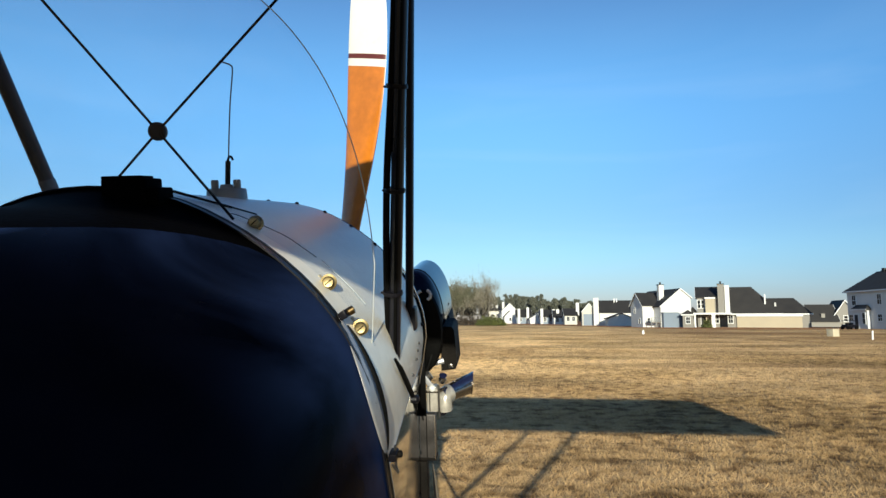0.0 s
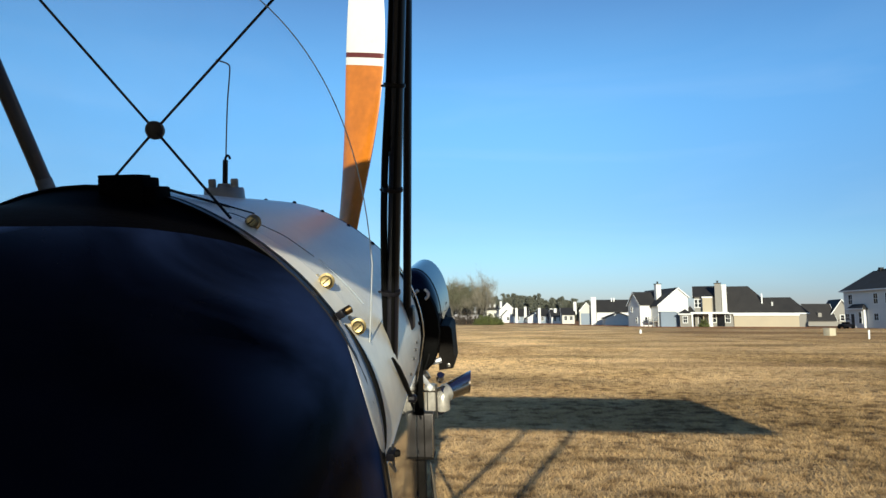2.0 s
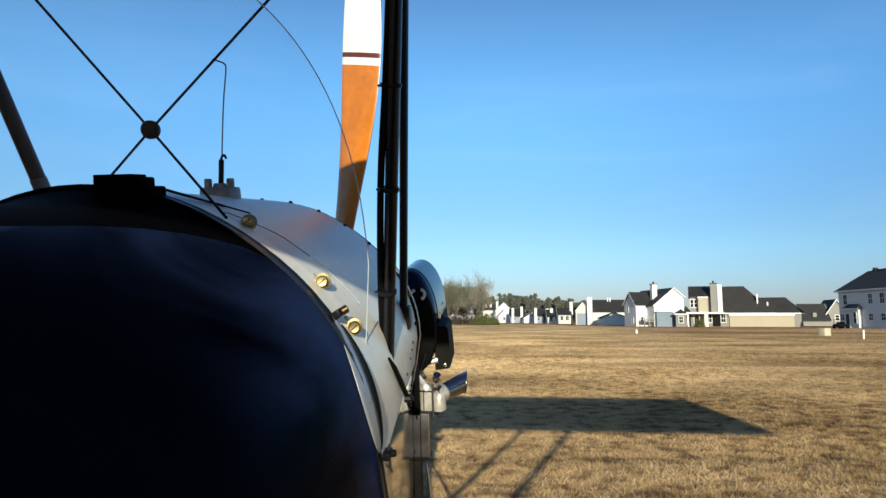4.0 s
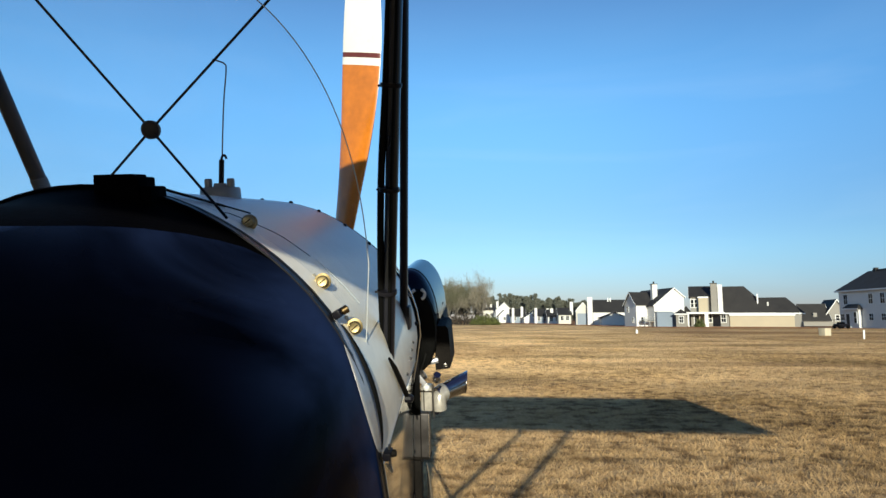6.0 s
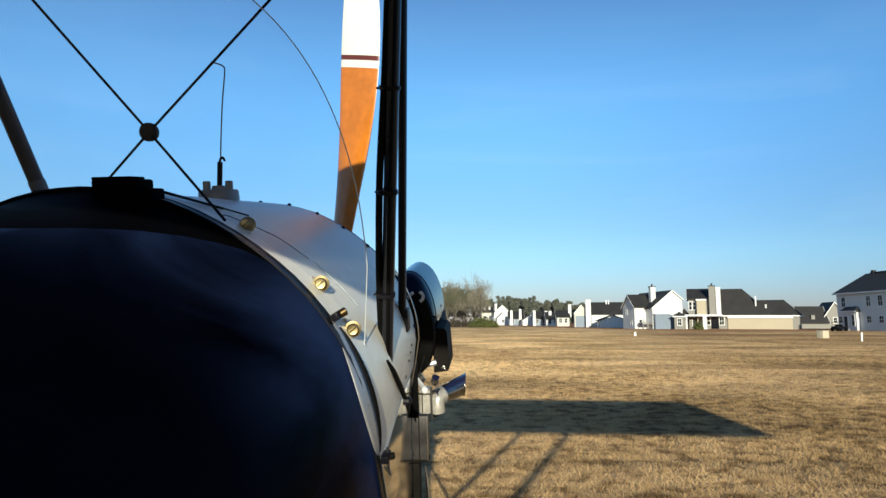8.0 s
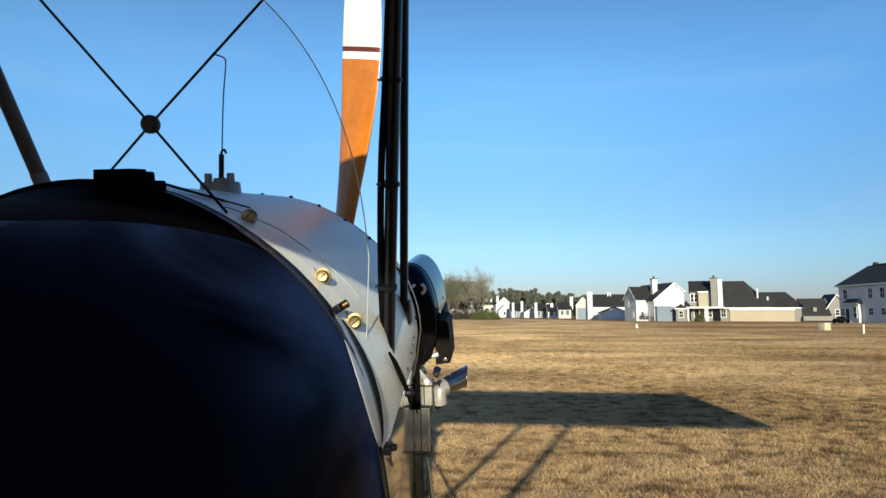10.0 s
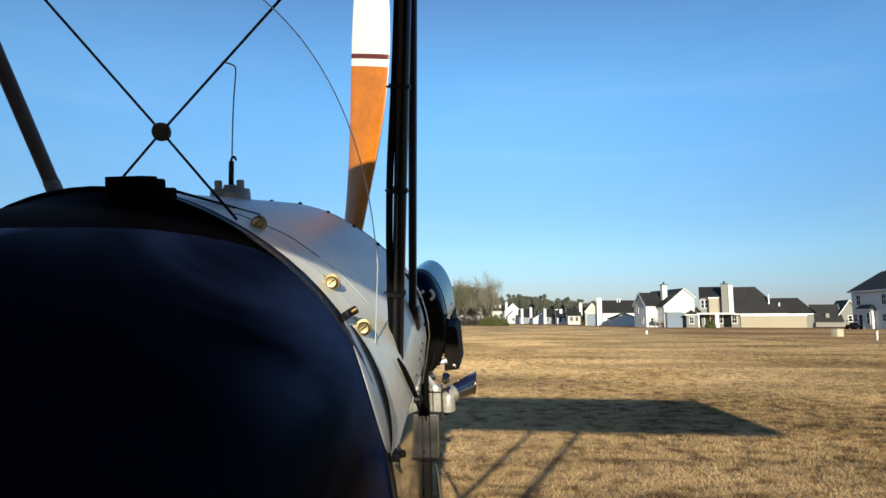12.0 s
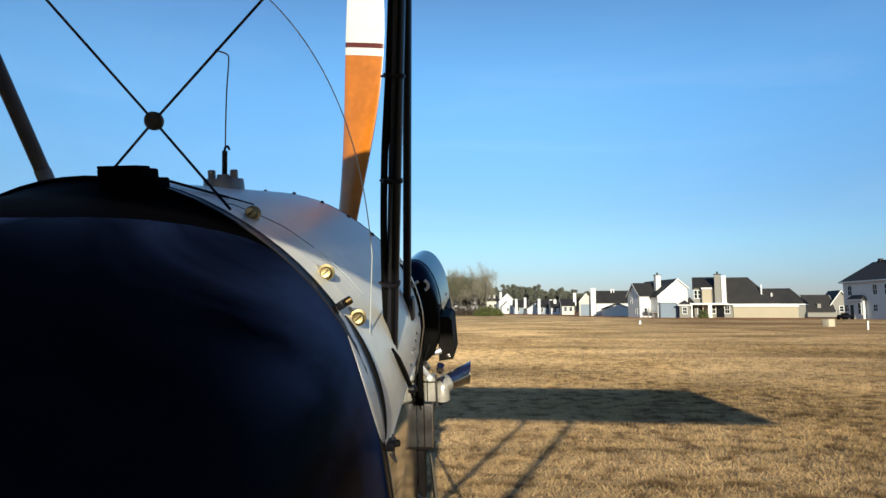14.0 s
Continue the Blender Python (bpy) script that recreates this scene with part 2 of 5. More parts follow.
TRIM = material("white_trim_paint", (0.66, 0.66, 0.64), rough=0.5, vary=0.04, scale=2, fine=20, bump=0.02)
PANE = material("window_glass", (0.012, 0.014, 0.018), rough=0.08, vary=0.3, scale=1.5, fine=8, bump=0.0, spec=0.2)
DARK = material("dark_interior", (0.03, 0.028, 0.026), rough=0.8, vary=0.3, scale=2, fine=20, bump=0.1)
BARK = material("grey_bark", (0.21, 0.185, 0.15), rough=0.9, vary=0.2, scale=4, fine=30, bump=0.5)
TWIG = material("bare_twigs", (0.185, 0.165, 0.100), rough=0.9, vary=0.25, scale=0.4, fine=6, bump=0.0)
TWIG_OLIVE = material("olive_twigs", (0.130, 0.128, 0.074), rough=0.9, vary=0.25, scale=0.4, fine=6, bump=0.0)
TWIG_PALE = material("pale_twigs", (0.245, 0.215, 0.155), rough=0.9, vary=0.25, scale=0.4, fine=6, bump=0.0)
BRUSH = material("dry_brush", (0.06, 0.043, 0.027), rough=0.9, vary=0.25, scale=0.5, fine=6, bump=0.0)
# distance haze is mixed into the needle colour
PINE = material("pine_needles", (0.116, 0.116, 0.088), rough=0.8, vary=0.25, scale=0.15, fine=3, bump=0.0, other=(0.062, 0.070, 0.050))
BUSHGREEN = material("green_shrub_leaves", (0.10, 0.112, 0.022), rough=0.7, vary=0.25, scale=0.9, fine=6, bump=0.0, other=(0.035, 0.043, 0.010))
CARD = material("beige_painted_box", (0.50, 0.43, 0.30), rough=0.7, vary=0.08, scale=3, fine=30, bump=0.05)


def ground_material(name, gain, blades=False):
    m = bpy.data.materials.new(name)
    m.use_nodes = True
    nt = m.node_tree
    b = nt.nodes["Principled BSDF"]
    b.inputs["Roughness"].default_value = 0.95
    b.inputs["Specular IOR Level"].default_value = 0.1
    tc = nt.nodes.new("ShaderNodeTexCoord")

    def noise_at(scale, detail, stretch=(1, 1, 1), dist=0.0):
        mp = nt.nodes.new("ShaderNodeMapping")
        mp.inputs["Scale"].default_value = stretch
        nt.links.new(tc.outputs["Object"], mp.inputs["Vector"])
        n = nt.nodes.new("ShaderNodeTexNoise")
        n.inputs["Scale"].default_value, n.inputs["Detail"].default_value, n.inputs["Distortion"].default_value = scale, detail, dist
        nt.links.new(mp.outputs[0], n.inputs["Vector"])
        return n.outputs["Fac"]

    def blend(fac, lo, hi, c0, c1):
        r = nt.nodes.new("ShaderNodeMapRange")
        r.inputs["From Min"].default_value, r.inputs["From Max"].default_value = lo, hi
        nt.links.new(fac, r.inputs["Value"])
        x = nt.nodes.new("ShaderNodeMix")
        x.data_type = "RGBA"
        nt.links.new(r.outputs[0], x.inputs["Factor"])
        for key, c in (("A", c0), ("B", c1)):
            if isinstance(c, tuple):
                x.inputs[key].default_value = (*c, 1)
            else:
                nt.links.new(c, x.inputs[key])
        return x.outputs["Result"]

    def shade(c, k, warm=(1, 1, 1)):
        x = nt.nodes.new("ShaderNodeMix")
        x.data_type, x.blend_type = "RGBA", "MULTIPLY"
        x.inputs["Factor"].default_value = 1.0
        nt.links.new(c, x.inputs["A"])
        x.inputs["B"].default_value = (k * warm[0], k * warm[1], k * warm[2], 1)
        return x.outputs["Result"]

    fine = noise_at(22, 6, (1, 1, 1), 0.4)
    tuft = noise_at(5.0, 8, (0.8, 1.0, 1), 0.6)
    patch = noise_at(0.28, 5, (0.7, 0.6, 1), 0.6)
    wide = noise_at(0.09, 4, (0.5, 0.55, 1), 0.6)
    streak = noise_at(0.42, 6, (0.30, 0.95, 1), 0.8)
    straw = blend(fine, 0.32, 0.66, (0.31, 0.21, 0.10) if blades else (0.21, 0.140, 0.066), (0.50, 0.36, 0.18))
    tufts = blend(tuft, 0.40, 0.56, (0.115, 0.073, 0.036), straw)
    patched = blend(patch, 0.39, 0.56, tufts, blend(tuft, 0.36, 0.50, (0.20, 0.13, 0.065), blend(fine, 0.3, 0.7, (0.38, 0.27, 0.14), (0.58, 0.43, 0.24))))
    streaked = blend(streak, 0.37, 0.60, shade(patched, 0.72), shade(patched, 1.24))
    browned = blend(wide, 0.51, 0.64, streaked, blend(tuft, 0.35, 0.62, (0.12, 0.072, 0.034), (0.32, 0.205, 0.10)))
    # bleached, worn lane along the line of travel
    lx = nt.nodes.new("ShaderNodeSeparateXYZ")
    nt.links.new(tc.outputs["Object"], lx.inputs[0])
    ragged = nt.nodes.new("ShaderNodeMath")
    ragged.operation = "MULTIPLY_ADD"
    ragged.inputs[1].default_value = 14.0
    nt.links.new(patch, ragged.inputs[0])
    nt.links.new(lx.outputs["X"], ragged.inputs[2])
    widen = nt.nodes.new("ShaderNodeMath")
    widen.operation = "MULTIPLY_ADD"
    widen.inputs[1].default_value = -0.27
    nt.links.new(lx.outputs["Y"], widen.inputs[0])
    nt.links.new(ragged.outputs[0], widen.inputs[2])
    bleached = blend(widen.outputs[0], 4.0, 13.0, shade(browned, 1.52, (0.97, 1.0, 1.0)), browned)
    browned = blend(lx.outputs["Y"], 8.0, 20.0, browned, bleached)
    # bare red clay along the building lots
    sep = nt.nodes.new("ShaderNodeSeparateXYZ")
    nt.links.new(tc.outputs["Object"], sep.inputs[0])
    edge = nt.nodes.new("ShaderNodeMath")
    edge.operation = "MULTIPLY_ADD"
    edge.inputs[1].default_value = 26.0
    nt.links.new(patch, edge.inputs[0])
    lots = nt.nodes.new("ShaderNodeMapRange")
    lots.inputs["From Min"].default_value, lots.inputs["From Max"].default_value = 14.0, 36.0
    lots.inputs["To Min"].default_value = -150.0
    lots.inputs["To Max"].default_value = 0.0
    nt.links.new(sep.outputs["X"], lots.inputs["Value"])
    deep = nt.nodes.new("ShaderNodeMath")
    nt.links.new(sep.outputs["Y"], deep.inputs[0])
    nt.links.new(lots.outputs[0], deep.inputs[1])
    nt.links.new(deep.outputs[0], edge.inputs[2])
    final = blend(edge.outputs[0], 96.0, 118.0, browned, blend(tuft, 0.35, 0.65, (0.24, 0.105, 0.05), (0.34, 0.20, 0.10)))
    if blades:
        geo = nt.nodes.new("ShaderNodeNewGeometry")
        final = blend(geo.outputs["Random Per Island"], 0.0, 1.0, shade(final, 0.9), shade(final, 1.14))
    nt.links.new(shade(final, gain, (1.0, 0.91, 0.82)), b.inputs["Base Color"])
    if blades:
        return m
    bp = nt.nodes.new("ShaderNodeBump")
    bp.inputs["Strength"].default_value, bp.inputs["Distance"].default_value = 1.0, 0.05
    nt.links.new(tuft, bp.inputs["Height"])
    nt.links.new(bp.outputs[0], b.inputs["Normal"])
    return m


GROUND = ground_material("dry_winter_grass_field", 1.08)
STRAW = ground_material("dry_grass_blades", 1.07, True)


# ---------------------------------------------------------------- mesh helpers
def finish(bm, smooth=True):
    bmesh.ops.recalc_face_normals(bm, faces=bm.faces)
    if smooth:
        for f in bm.faces:
            f.smooth = True
        for ed in bm.edges:
            if len(ed.link_faces) == 2 and ed.calc_face_angle(0) > 0.6:
                ed.smooth = False


def part(name, bm, mat, parent=None, label="", smooth=True):
    finish(bm, smooth)
    me = bpy.data.meshes.new(name)
    bm.to_mesh(me)
    bm.free()
    me.materials.append(mat)
    ob = new(name, me)
    ob.parent = parent
    return tagged(ob, label)


def thing(name, m, label, category, group="", kind=""):
    ob = new(name)
    ob.matrix_basis = m
    ob.empty_display_size = 0.2
    return tagged(ob, label, category, group, kind)


def box(bm, c, s, rot=None, bevel=0.0):
    m = Matrix.Translation(c) @ (rot or Matrix.Identity(4)) @ Matrix.Diagonal((s[0], s[1], s[2], 1))
    got = bmesh.ops.create_cube(bm, size=1, matrix=m)
    if bevel:
        edges = list({ed for v in got["verts"] for ed in v.link_edges})
        bmesh.ops.bevel(bm, geom=edges, offset=bevel, segments=2, affect="EDGES", profile=0.6)
    return bm


def boxed(c, s, rot=None, bevel=0.0):
    return box(bmesh.new(), c, s, rot, bevel)


def loft(rings, caps=True, closed=True, bm=None):
    """Skin over rings of points; every ring has the same count."""
    bm = bm or bmesh.new()
    vs = [[bm.verts.new(p) for p in r] for r in rings]
    n = len(rings[0])
    for r0, r1 in zip(vs, vs[1:]):
        for i in range(n if closed else n - 1):
            j = (i + 1) % n
            bm.faces.new((r0[i], r0[j], r1[j], r1[i]))
    if caps:
        bm.faces.new(vs[0])
        bm.faces.new(vs[-1])
    return bm


def sweep(points, radius, segs=8, bm=None, caps=True, flat=None):
    """A rod along points. radius: one number or one each. flat: (direction, ratio) widens the section along a direction."""
    pts = [Vector(p) for p in points]
    rad = radius if isinstance(radius, (list, tuple)) else [radius] * len(pts)
    rings = []
    side = None
    for i, p in enumerate(pts):
        d = (pts[min(i + 1, len(pts) - 1)] - pts[max(i - 1, 0)]).normalized()
        if side is None:
            ref = Vector(flat[0]) if flat else (Vector((0, 0, 1)) if abs(d.z) < 0.9 else Vector((1, 0, 0)))
            side = (ref - d * ref.dot(d)).normalized()
        else:
            side = (side - d * side.dot(d)).normalized()
        up = d.cross(side)
        k = flat[1] if flat else 1.0
        rings.append([p + (side * math.cos(t) * k + up * math.sin(t)) * rad[i] for t in (2 * math.pi * j / segs for j in range(segs))])
    return loft(rings, caps, True, bm)


def curve_points(ctrl, n=24):
    """Smooth run through control points."""
    pts = [Vector(p) for p in ctrl]
    out = []
    for i in range(len(pts) - 1):
        p0, p1, p2, p3 = pts[max(i - 1, 0)], pts[i], pts[i + 1], pts[min(i + 2, len(pts) - 1)]
        for j in range(n):
            t = j / n
            out.append(0.5 * ((2 * p1) + (p2 - p0) * t + (2 * p0 - 5 * p1 + 4 * p2 - p3) * t * t + (3 * p1 - p0 - 3 * p2 + p3) * t ** 3))
    out.append(pts[-1])
    return out


def turned(profile, m=None, segs=20, bm=None):
    """A solid of revolution round z from (r, z) pairs."""
    m = m or Matrix.Identity(4)
    rings = [[m @ Vector((r * math.cos(t), r * math.sin(t), z)) for t in (2 * math.pi * j / segs for j in range(segs))] for r, z in profile]
    return loft(rings, True, True, bm)


def facing(p, d):
    """A pose at p whose z axis points along d."""
    return Matrix.Translation(p) @ Vector(d).to_track_quat("Z", "Y").to_matrix().to_4x4()


# ---------------------------------------------------------------- ground
def ground():
    bm = bmesh.new()
    xs = [-3000, -600, -150, -40, -10, 0, 10, 20, 40, 80, 150, 600, 3000]
    ys = [-3000, -600, -150, -40, -10, 0, 10, 20, 40, 80, 150, 300, 900, 3500]
    vs = [[bm.verts.new((x, y, 0)) for x in xs] for y in ys]
    for i in range(len(ys) - 1):
        for j in range(len(xs) - 1):
            bm.faces.new((vs[i][j], vs[i][j + 1], vs[i + 1][j + 1], vs[i + 1][j]))
    return tagged(part("ground", bm, GROUND, smooth=False), "wide mown field of dry tan winter grass", "field", kind="structure")


ground()

# ---------------------------------------------------------------- the aeroplane
# local axes: x right, y forward, z up, origin at the propeller hub
plane = thing("airplane", Matrix.Translation((-0.327, 1.805, 1.410)) @ pose(0, 0, 0, 0, 0, -5.8) @ pose(0, 0, 0, 12.1),
              "navy light airplane with parasol wing and silver cowl on grass", "airplane")


def half_section(top, wide, belly):
    """Right half of a cross-section from top centre to bottom centre: round deck, flat side, soft lower corner."""
    out = []
    for k in range(19):
        t = math.pi / 2 * k / 18
        s = min(1, max(0, (t - 0.5) / 1.07))
        s = s * s * (3 - 2 * s)
        r = top + (wide - top) * s
        out.append((r * math.sin(t), r * math.cos(t)))
    flat = wide * 1.028
    for z in (-0.04, -0.08, -0.14, -0.2, -0.26):
        out.append((wide + (flat - wide) * min(1, -z / 0.08), z * belly / 0.40))
    low = -belly
    out += [(flat * 0.995, low + 0.06), (flat * 0.97, low + 0.025), (flat * 0.90, low + 0.004), (flat * 0.5, low - 0.004)]
    return out


def section(y, top, wide, belly, lift=0.0):
    h = half_section(top, wide, belly)
    pts = [(x, y, z + lift) for x, z in h] + [(0, y, -belly - 0.005 + lift)] + [(-x, y, z + lift) for x, z in reversed(h[1:])]
    return pts


def deck_point(y, deg, out=0.0):
    """A place on the silver cowl: degrees from the top towards the right, held off by out."""
    k = (y + 1.02) / 0.55
    top, wide = 0.325 + (0.298 - 0.325) * k, 0.351 + (0.322 - 0.351) * k
    t = radians(deg)
    s = min(1, max(0, (abs(t) - 0.5) / 1.07))
    s = s * s * (3 - 2 * s)
    r = top + (wide - top) * s + out
    return Vector((r * math.sin(t), y, r * math.cos(t)))


def build_fuselage():
    rows = [(-1.024, 0.325, 0.351, 0.40, 0), (-1.05, 0.320, 0.352, 0.40, 0), (-1.09, 0.311, 0.353, 0.40, 0), (-1.15, 0.304, 0.353, 0.40, 0), (-1.3, 0.297, 0.355, 0.40, 0), (-1.7, 0.288, 0.358, 0.40, 0),
            (-1.9, 0.288, 0.357, 0.40, 0), (-2.45, 0.295, 0.35, 0.39, 0), (-2.7, 0.315, 0.34, 0.38, 0),
            (-3.4, 0.26, 0.27, 0.31, 0.03), (-4.2, 0.18, 0.18, 0.22, 0.06), (-5.0, 0.09, 0.08, 0.12, 0.09), (-5.4, 0.05, 0.03, 0.07, 0.10)]
    rings = [section(*r) for r in rows]
    bm = loft(rings)
    # open the cockpit well behind the front deck
    bm.faces.ensure_lookup_table()
    gone = [f for f in bm.faces if len(f.verts) == 4 and -2.45 < f.calc_center_median().y < -1.9 and f.calc_center_median().z > 0.2]
    bmesh.ops.delete(bm, geom=gone, context="FACES")
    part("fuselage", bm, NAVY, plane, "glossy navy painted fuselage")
    bm = bmesh.new()
    box(bm, (0, -2.17, -0.30), (0.60, 0.54, 0.02))
    for x in (-0.29, 0.29):
        box(bm, (x, -2.17, -0.04), (0.015, 0.54, 0.5))
    for y in (-1.91, -2.44):
        box(bm, (0, y, -0.05), (0.56, 0.015, 0.5))
    part("cockpit_well", bm, DARK, plane)
    rim = [Vector((x, y, 0.291 * math.cos(math.asin(min(1, abs(x) / 0.30))) + 0.008)) for x, y in
           [(0.235 * math.cos(t), -2.17 + 0.29 * math.sin(t)) for t in (2 * math.pi * i / 40 for i in range(41))]]
    part("cockpit_coaming", sweep(rim, 0.016, 8), LEATHER, plane, "black padded leather coaming")


build_fuselage()


def build_glare_cover():
    """Black leather laid over the front of the deck, wide at the cowl and narrowing aft."""
    rows = [(-1.0295, 0.3250, 0.351, 47), (-1.05, 0.320, 0.352, 39), (-1.09, 0.311, 0.353, 30), (-1.15, 0.304, 0.353, 22), (-1.3, 0.297, 0.355, 12.5), (-1.55, 0.2915, 0.3565, 8)]
    rings = []
    for y, top, wide, lim in rows:
        low, high = [], []
        for k in range(25):
            t = radians(-lim + 2 * lim * k / 24)
            s = min(1, max(0, (abs(t) - 0.5) / 1.07))
            s = s * s * (3 - 2 * s)
            r = top + (wide - top) * s
            e = 0.0008 * min(1, (24 - 2 * abs(k - 12)) / 3)
            low.append(((r - 0.001) * math.sin(t), y, (r - 0.001) * math.cos(t)))
            high.append(((r + 0.0006 + e) * math.sin(t), y, (r + 0.0006 + e) * math.cos(t)))
        rings.append(high + list(reversed(low)))
    part("glare_cover", loft(rings), LEATHER, plane, "matt black leather glare cover")


build_glare_cover()


def tuck(y, z):
    """How far the lower sides of the cowl draw in towards the nose, as a share of the width."""
    return 1 - 0.078 * max(0.0, (y + 1.02) / 0.55) * min(1.0, max(0.0, -z / 0.11))


def cowl_ring(y, grow=0.0):
    k = (y + 1.02) / 0.55
    ring = section(y, 0.325 - 0.027 * k + grow, 0.351 - 0.029 * k + grow, 0.40 - 0.02 * k + grow)
    return [(px * tuck(y, pz), py, pz) for px, py, pz in ring]


def build_cowl():
    ys = [-1.02, -0.95, -0.88, -0.8, -0.72, -0.64, -0.56, -0.47]
    cowl = part("nose_cowl", loft([cowl_ring(y) for y in ys]), SILVER, plane, "silver painted sheet-metal cowl")
    # rubber strip and steel band where cowl and fabric meet
    part("seam_strip", loft([cowl_ring(-1.0300, 0.0005), cowl_ring(-1.0300, 0.0028), cowl_ring(-1.0205, 0.0022), cowl_ring(-1.0205, 0.0005)], caps=False), RUBBER, plane)
    part("deck_lip", loft([cowl_ring(-1.044, 0.0005), cowl_ring(-1.043, 0.0022), cowl_ring(-1.0305, 0.0022), cowl_ring(-1.0305, 0.0005)], caps=False), BLACK, plane)
    part("front_gasket", loft([cowl_ring(-0.469, -0.01), cowl_ring(-0.469, -0.001), cowl_ring(-0.452, -0.001), cowl_ring(-0.452, -0.01)], caps=False), RUBBER, plane)
    for s in (1, -1):
        run = [deck_point(-0.448, d, 0.004) for d in range(60, 91, 5)] + [Vector((0.330 * tuck(-0.448, z), -0.448, z)) for z in (-0.06, -0.12, -0.18, -0.24, -0.30, -0.36)]
        part("front_lip", sweep([(p.x * s, p.y, p.z) for p in run[:9]], 0.0022, 8), ALUMINIUM, plane, "bright metal lip of the cowl")
        # black rod and strip stand in for the shaded gap behind the lip
        part("lip_gap", sweep([(p.x * s * 0.964, p.y - 0.018, p.z) for p in run], [0.0095] * 10 + [0.006, 0.0045, 0.0045], 8), RUBBER, plane)
        part("lip_gap_fill", boxed((0.310 * s, -0.437, -0.087), (0.020, 0.005, 0.192), None, 0.002), RUBBER, plane, "black strip for the shaded gap round the engine opening")
        rings = []
        for k in range(20):
            y = -1.012 + 0.537 * k / 19
            top = -0.028 + min(0.0, (-0.756 - y)) * 0.33 if y < -0.756 else -0.028 - (y + 0.756) * 0.07
            w = 1.028 * (0.351 - 0.029 * (y + 1.02) / 0.55)
            out = [w * (1 - 0.028 * max(0, 1 + z / 0.08)) * tuck(y, z) + 0.0016 for z in (top, top - 0.04, -0.16, -0.22, -0.28, -0.325)]
            zs = (top, top - 0.04, -0.16, -0.22, -0.28, -0.325)
            rings.append([(x * s, y, z) for x, z in zip(out, zs)] + [((x - 0.0012) * s, y, z) for x, z in reversed(list(zip(out, zs)))])
        part("side_panel", loft(rings), POLISHED, plane, "mirror-polished aluminium side panel")
    for deg in range(-84, 90, 12):
        p, q = deck_point(-0.485, deg), deck_point(-0.485, deg, 0.01)
        part("cowl_screw", turned([(0.0042, -0.002), (0.0042, 0.0022), (0.0025, 0.0042), (0.001, 0.0046)], facing(p, q - p), 10), BLACK, cowl)
    # lap joint of the side panel with its latch
    edge = [Vector((0.338, -0.872, 0.068)), Vector((0.343, -0.858, 0.050)), Vector((0.344, -0.81, 0.012)), Vector((0.345, -0.767, -0.024)), Vector((0.349, -0.760, -0.05))]
    part("panel_edge", sweep(edge, [0.002, 0.004, 0.0045, 0.004, 0.002], 6), RUBBER, cowl)
    part("panel_latch", turned([(0.007, -0.004), (0.007, 0.006), (0.004, 0.010)], facing((0.346, -0.765, -0.03), (1, 0, 0)), 10), BLACK, cowl)
    for p in ((0.332, -0.598, 0.008), (0.337, -0.690, -0.012), (0.330, -0.568, 0.015), (0.344, -0.816, -0.035), (0.336, -0.640, 0.003)):
        part("panel_screw", turned([(0.0028, -0.006), (0.0028, -0.0015), (0.0015, -0.0005)], facing(p, (1, 0, 0.1)), 8), WORN, cowl)
    # bare metal flange that shows between the fabric and the cowl at the shoulder
    for s in (1, -1):
        rings = []
        for k in range(25):
            deg = 61.0 + 31.0 * k / 24
            w = 0.0005 + 0.040 * math.sin(math.pi * min(1.0, (deg - 61.0) / 31.0) ** 1.35) ** 0.8
            ring = []
            for j in range(5):
                y = -1.025 - w * j / 4
                sink = (0.320 - 0.325) * min(1, (-1.024 - y) / 0.026)
                p = deck_point(-1.024, deg, 0.0042 + sink * max(0.0, 1 - (deg - 28) / 62) - 0.0012 * j / 4)
                ring.append((p.x * s, y, p.z))
            rings.append(ring)
        part("cowl_flange", loft(rings, caps=False, closed=False), FLANGE, plane, "dull grey metal flange").modifiers.new("thick", "SOLIDIFY").thickness = 0.0008
        # black rod stands in for the dark gap between flange and cowl
        gap = [deck_point(-1.0185, 64.0 + 27.0 * k / 18, 0.0030) for k in range(19)]
        part("cowl_gap", sweep([(p.x * s, p.y, p.z) for p in gap], [0.0012 + 0.0042 * math.sin(math.pi * k / 18) ** 0.7 for k in range(19)], 8), RUBBER, plane)
    # catches on the seam
    for y, x, z in ((-1.020, 0.358, -0.012), (-1.020, 0.303, 0.163)):
        out = Vector((x, 0, max(z, 0))).normalized()
        base = Vector((x, y, z))
        catch = part("seam_catch", boxed(base + out * 0.004, (0.010, 0.022, 0.010), Vector(out).to_track_quat("X", "Z").to_matrix().to_4x4(), 0.002), BLACK, plane)
        big = 1.2 if z > 0.1 else 1.0
        part("catch_pin", turned([(0.0035 * big, 0), (0.0035 * big, 0.003 * big), (0.0045 * big, 0.004 * big), (0.0045 * big, 0.010 * big), (0.003 * big, 0.011 * big)], facing(base + out * 0.004, out + Vector((0, 0.5, 0))), 12), BRONZE if z > 0.1 else SOOT, catch)
    part("catch_wire", sweep([(0.362, -1.03, -0.02), (0.366, -1.018, -0.035), (0.362, -1.008, -0.03), (0.364, -1.02, 0.0)], 0.0018, 6), STEELWIRE, plane)


build_cowl()


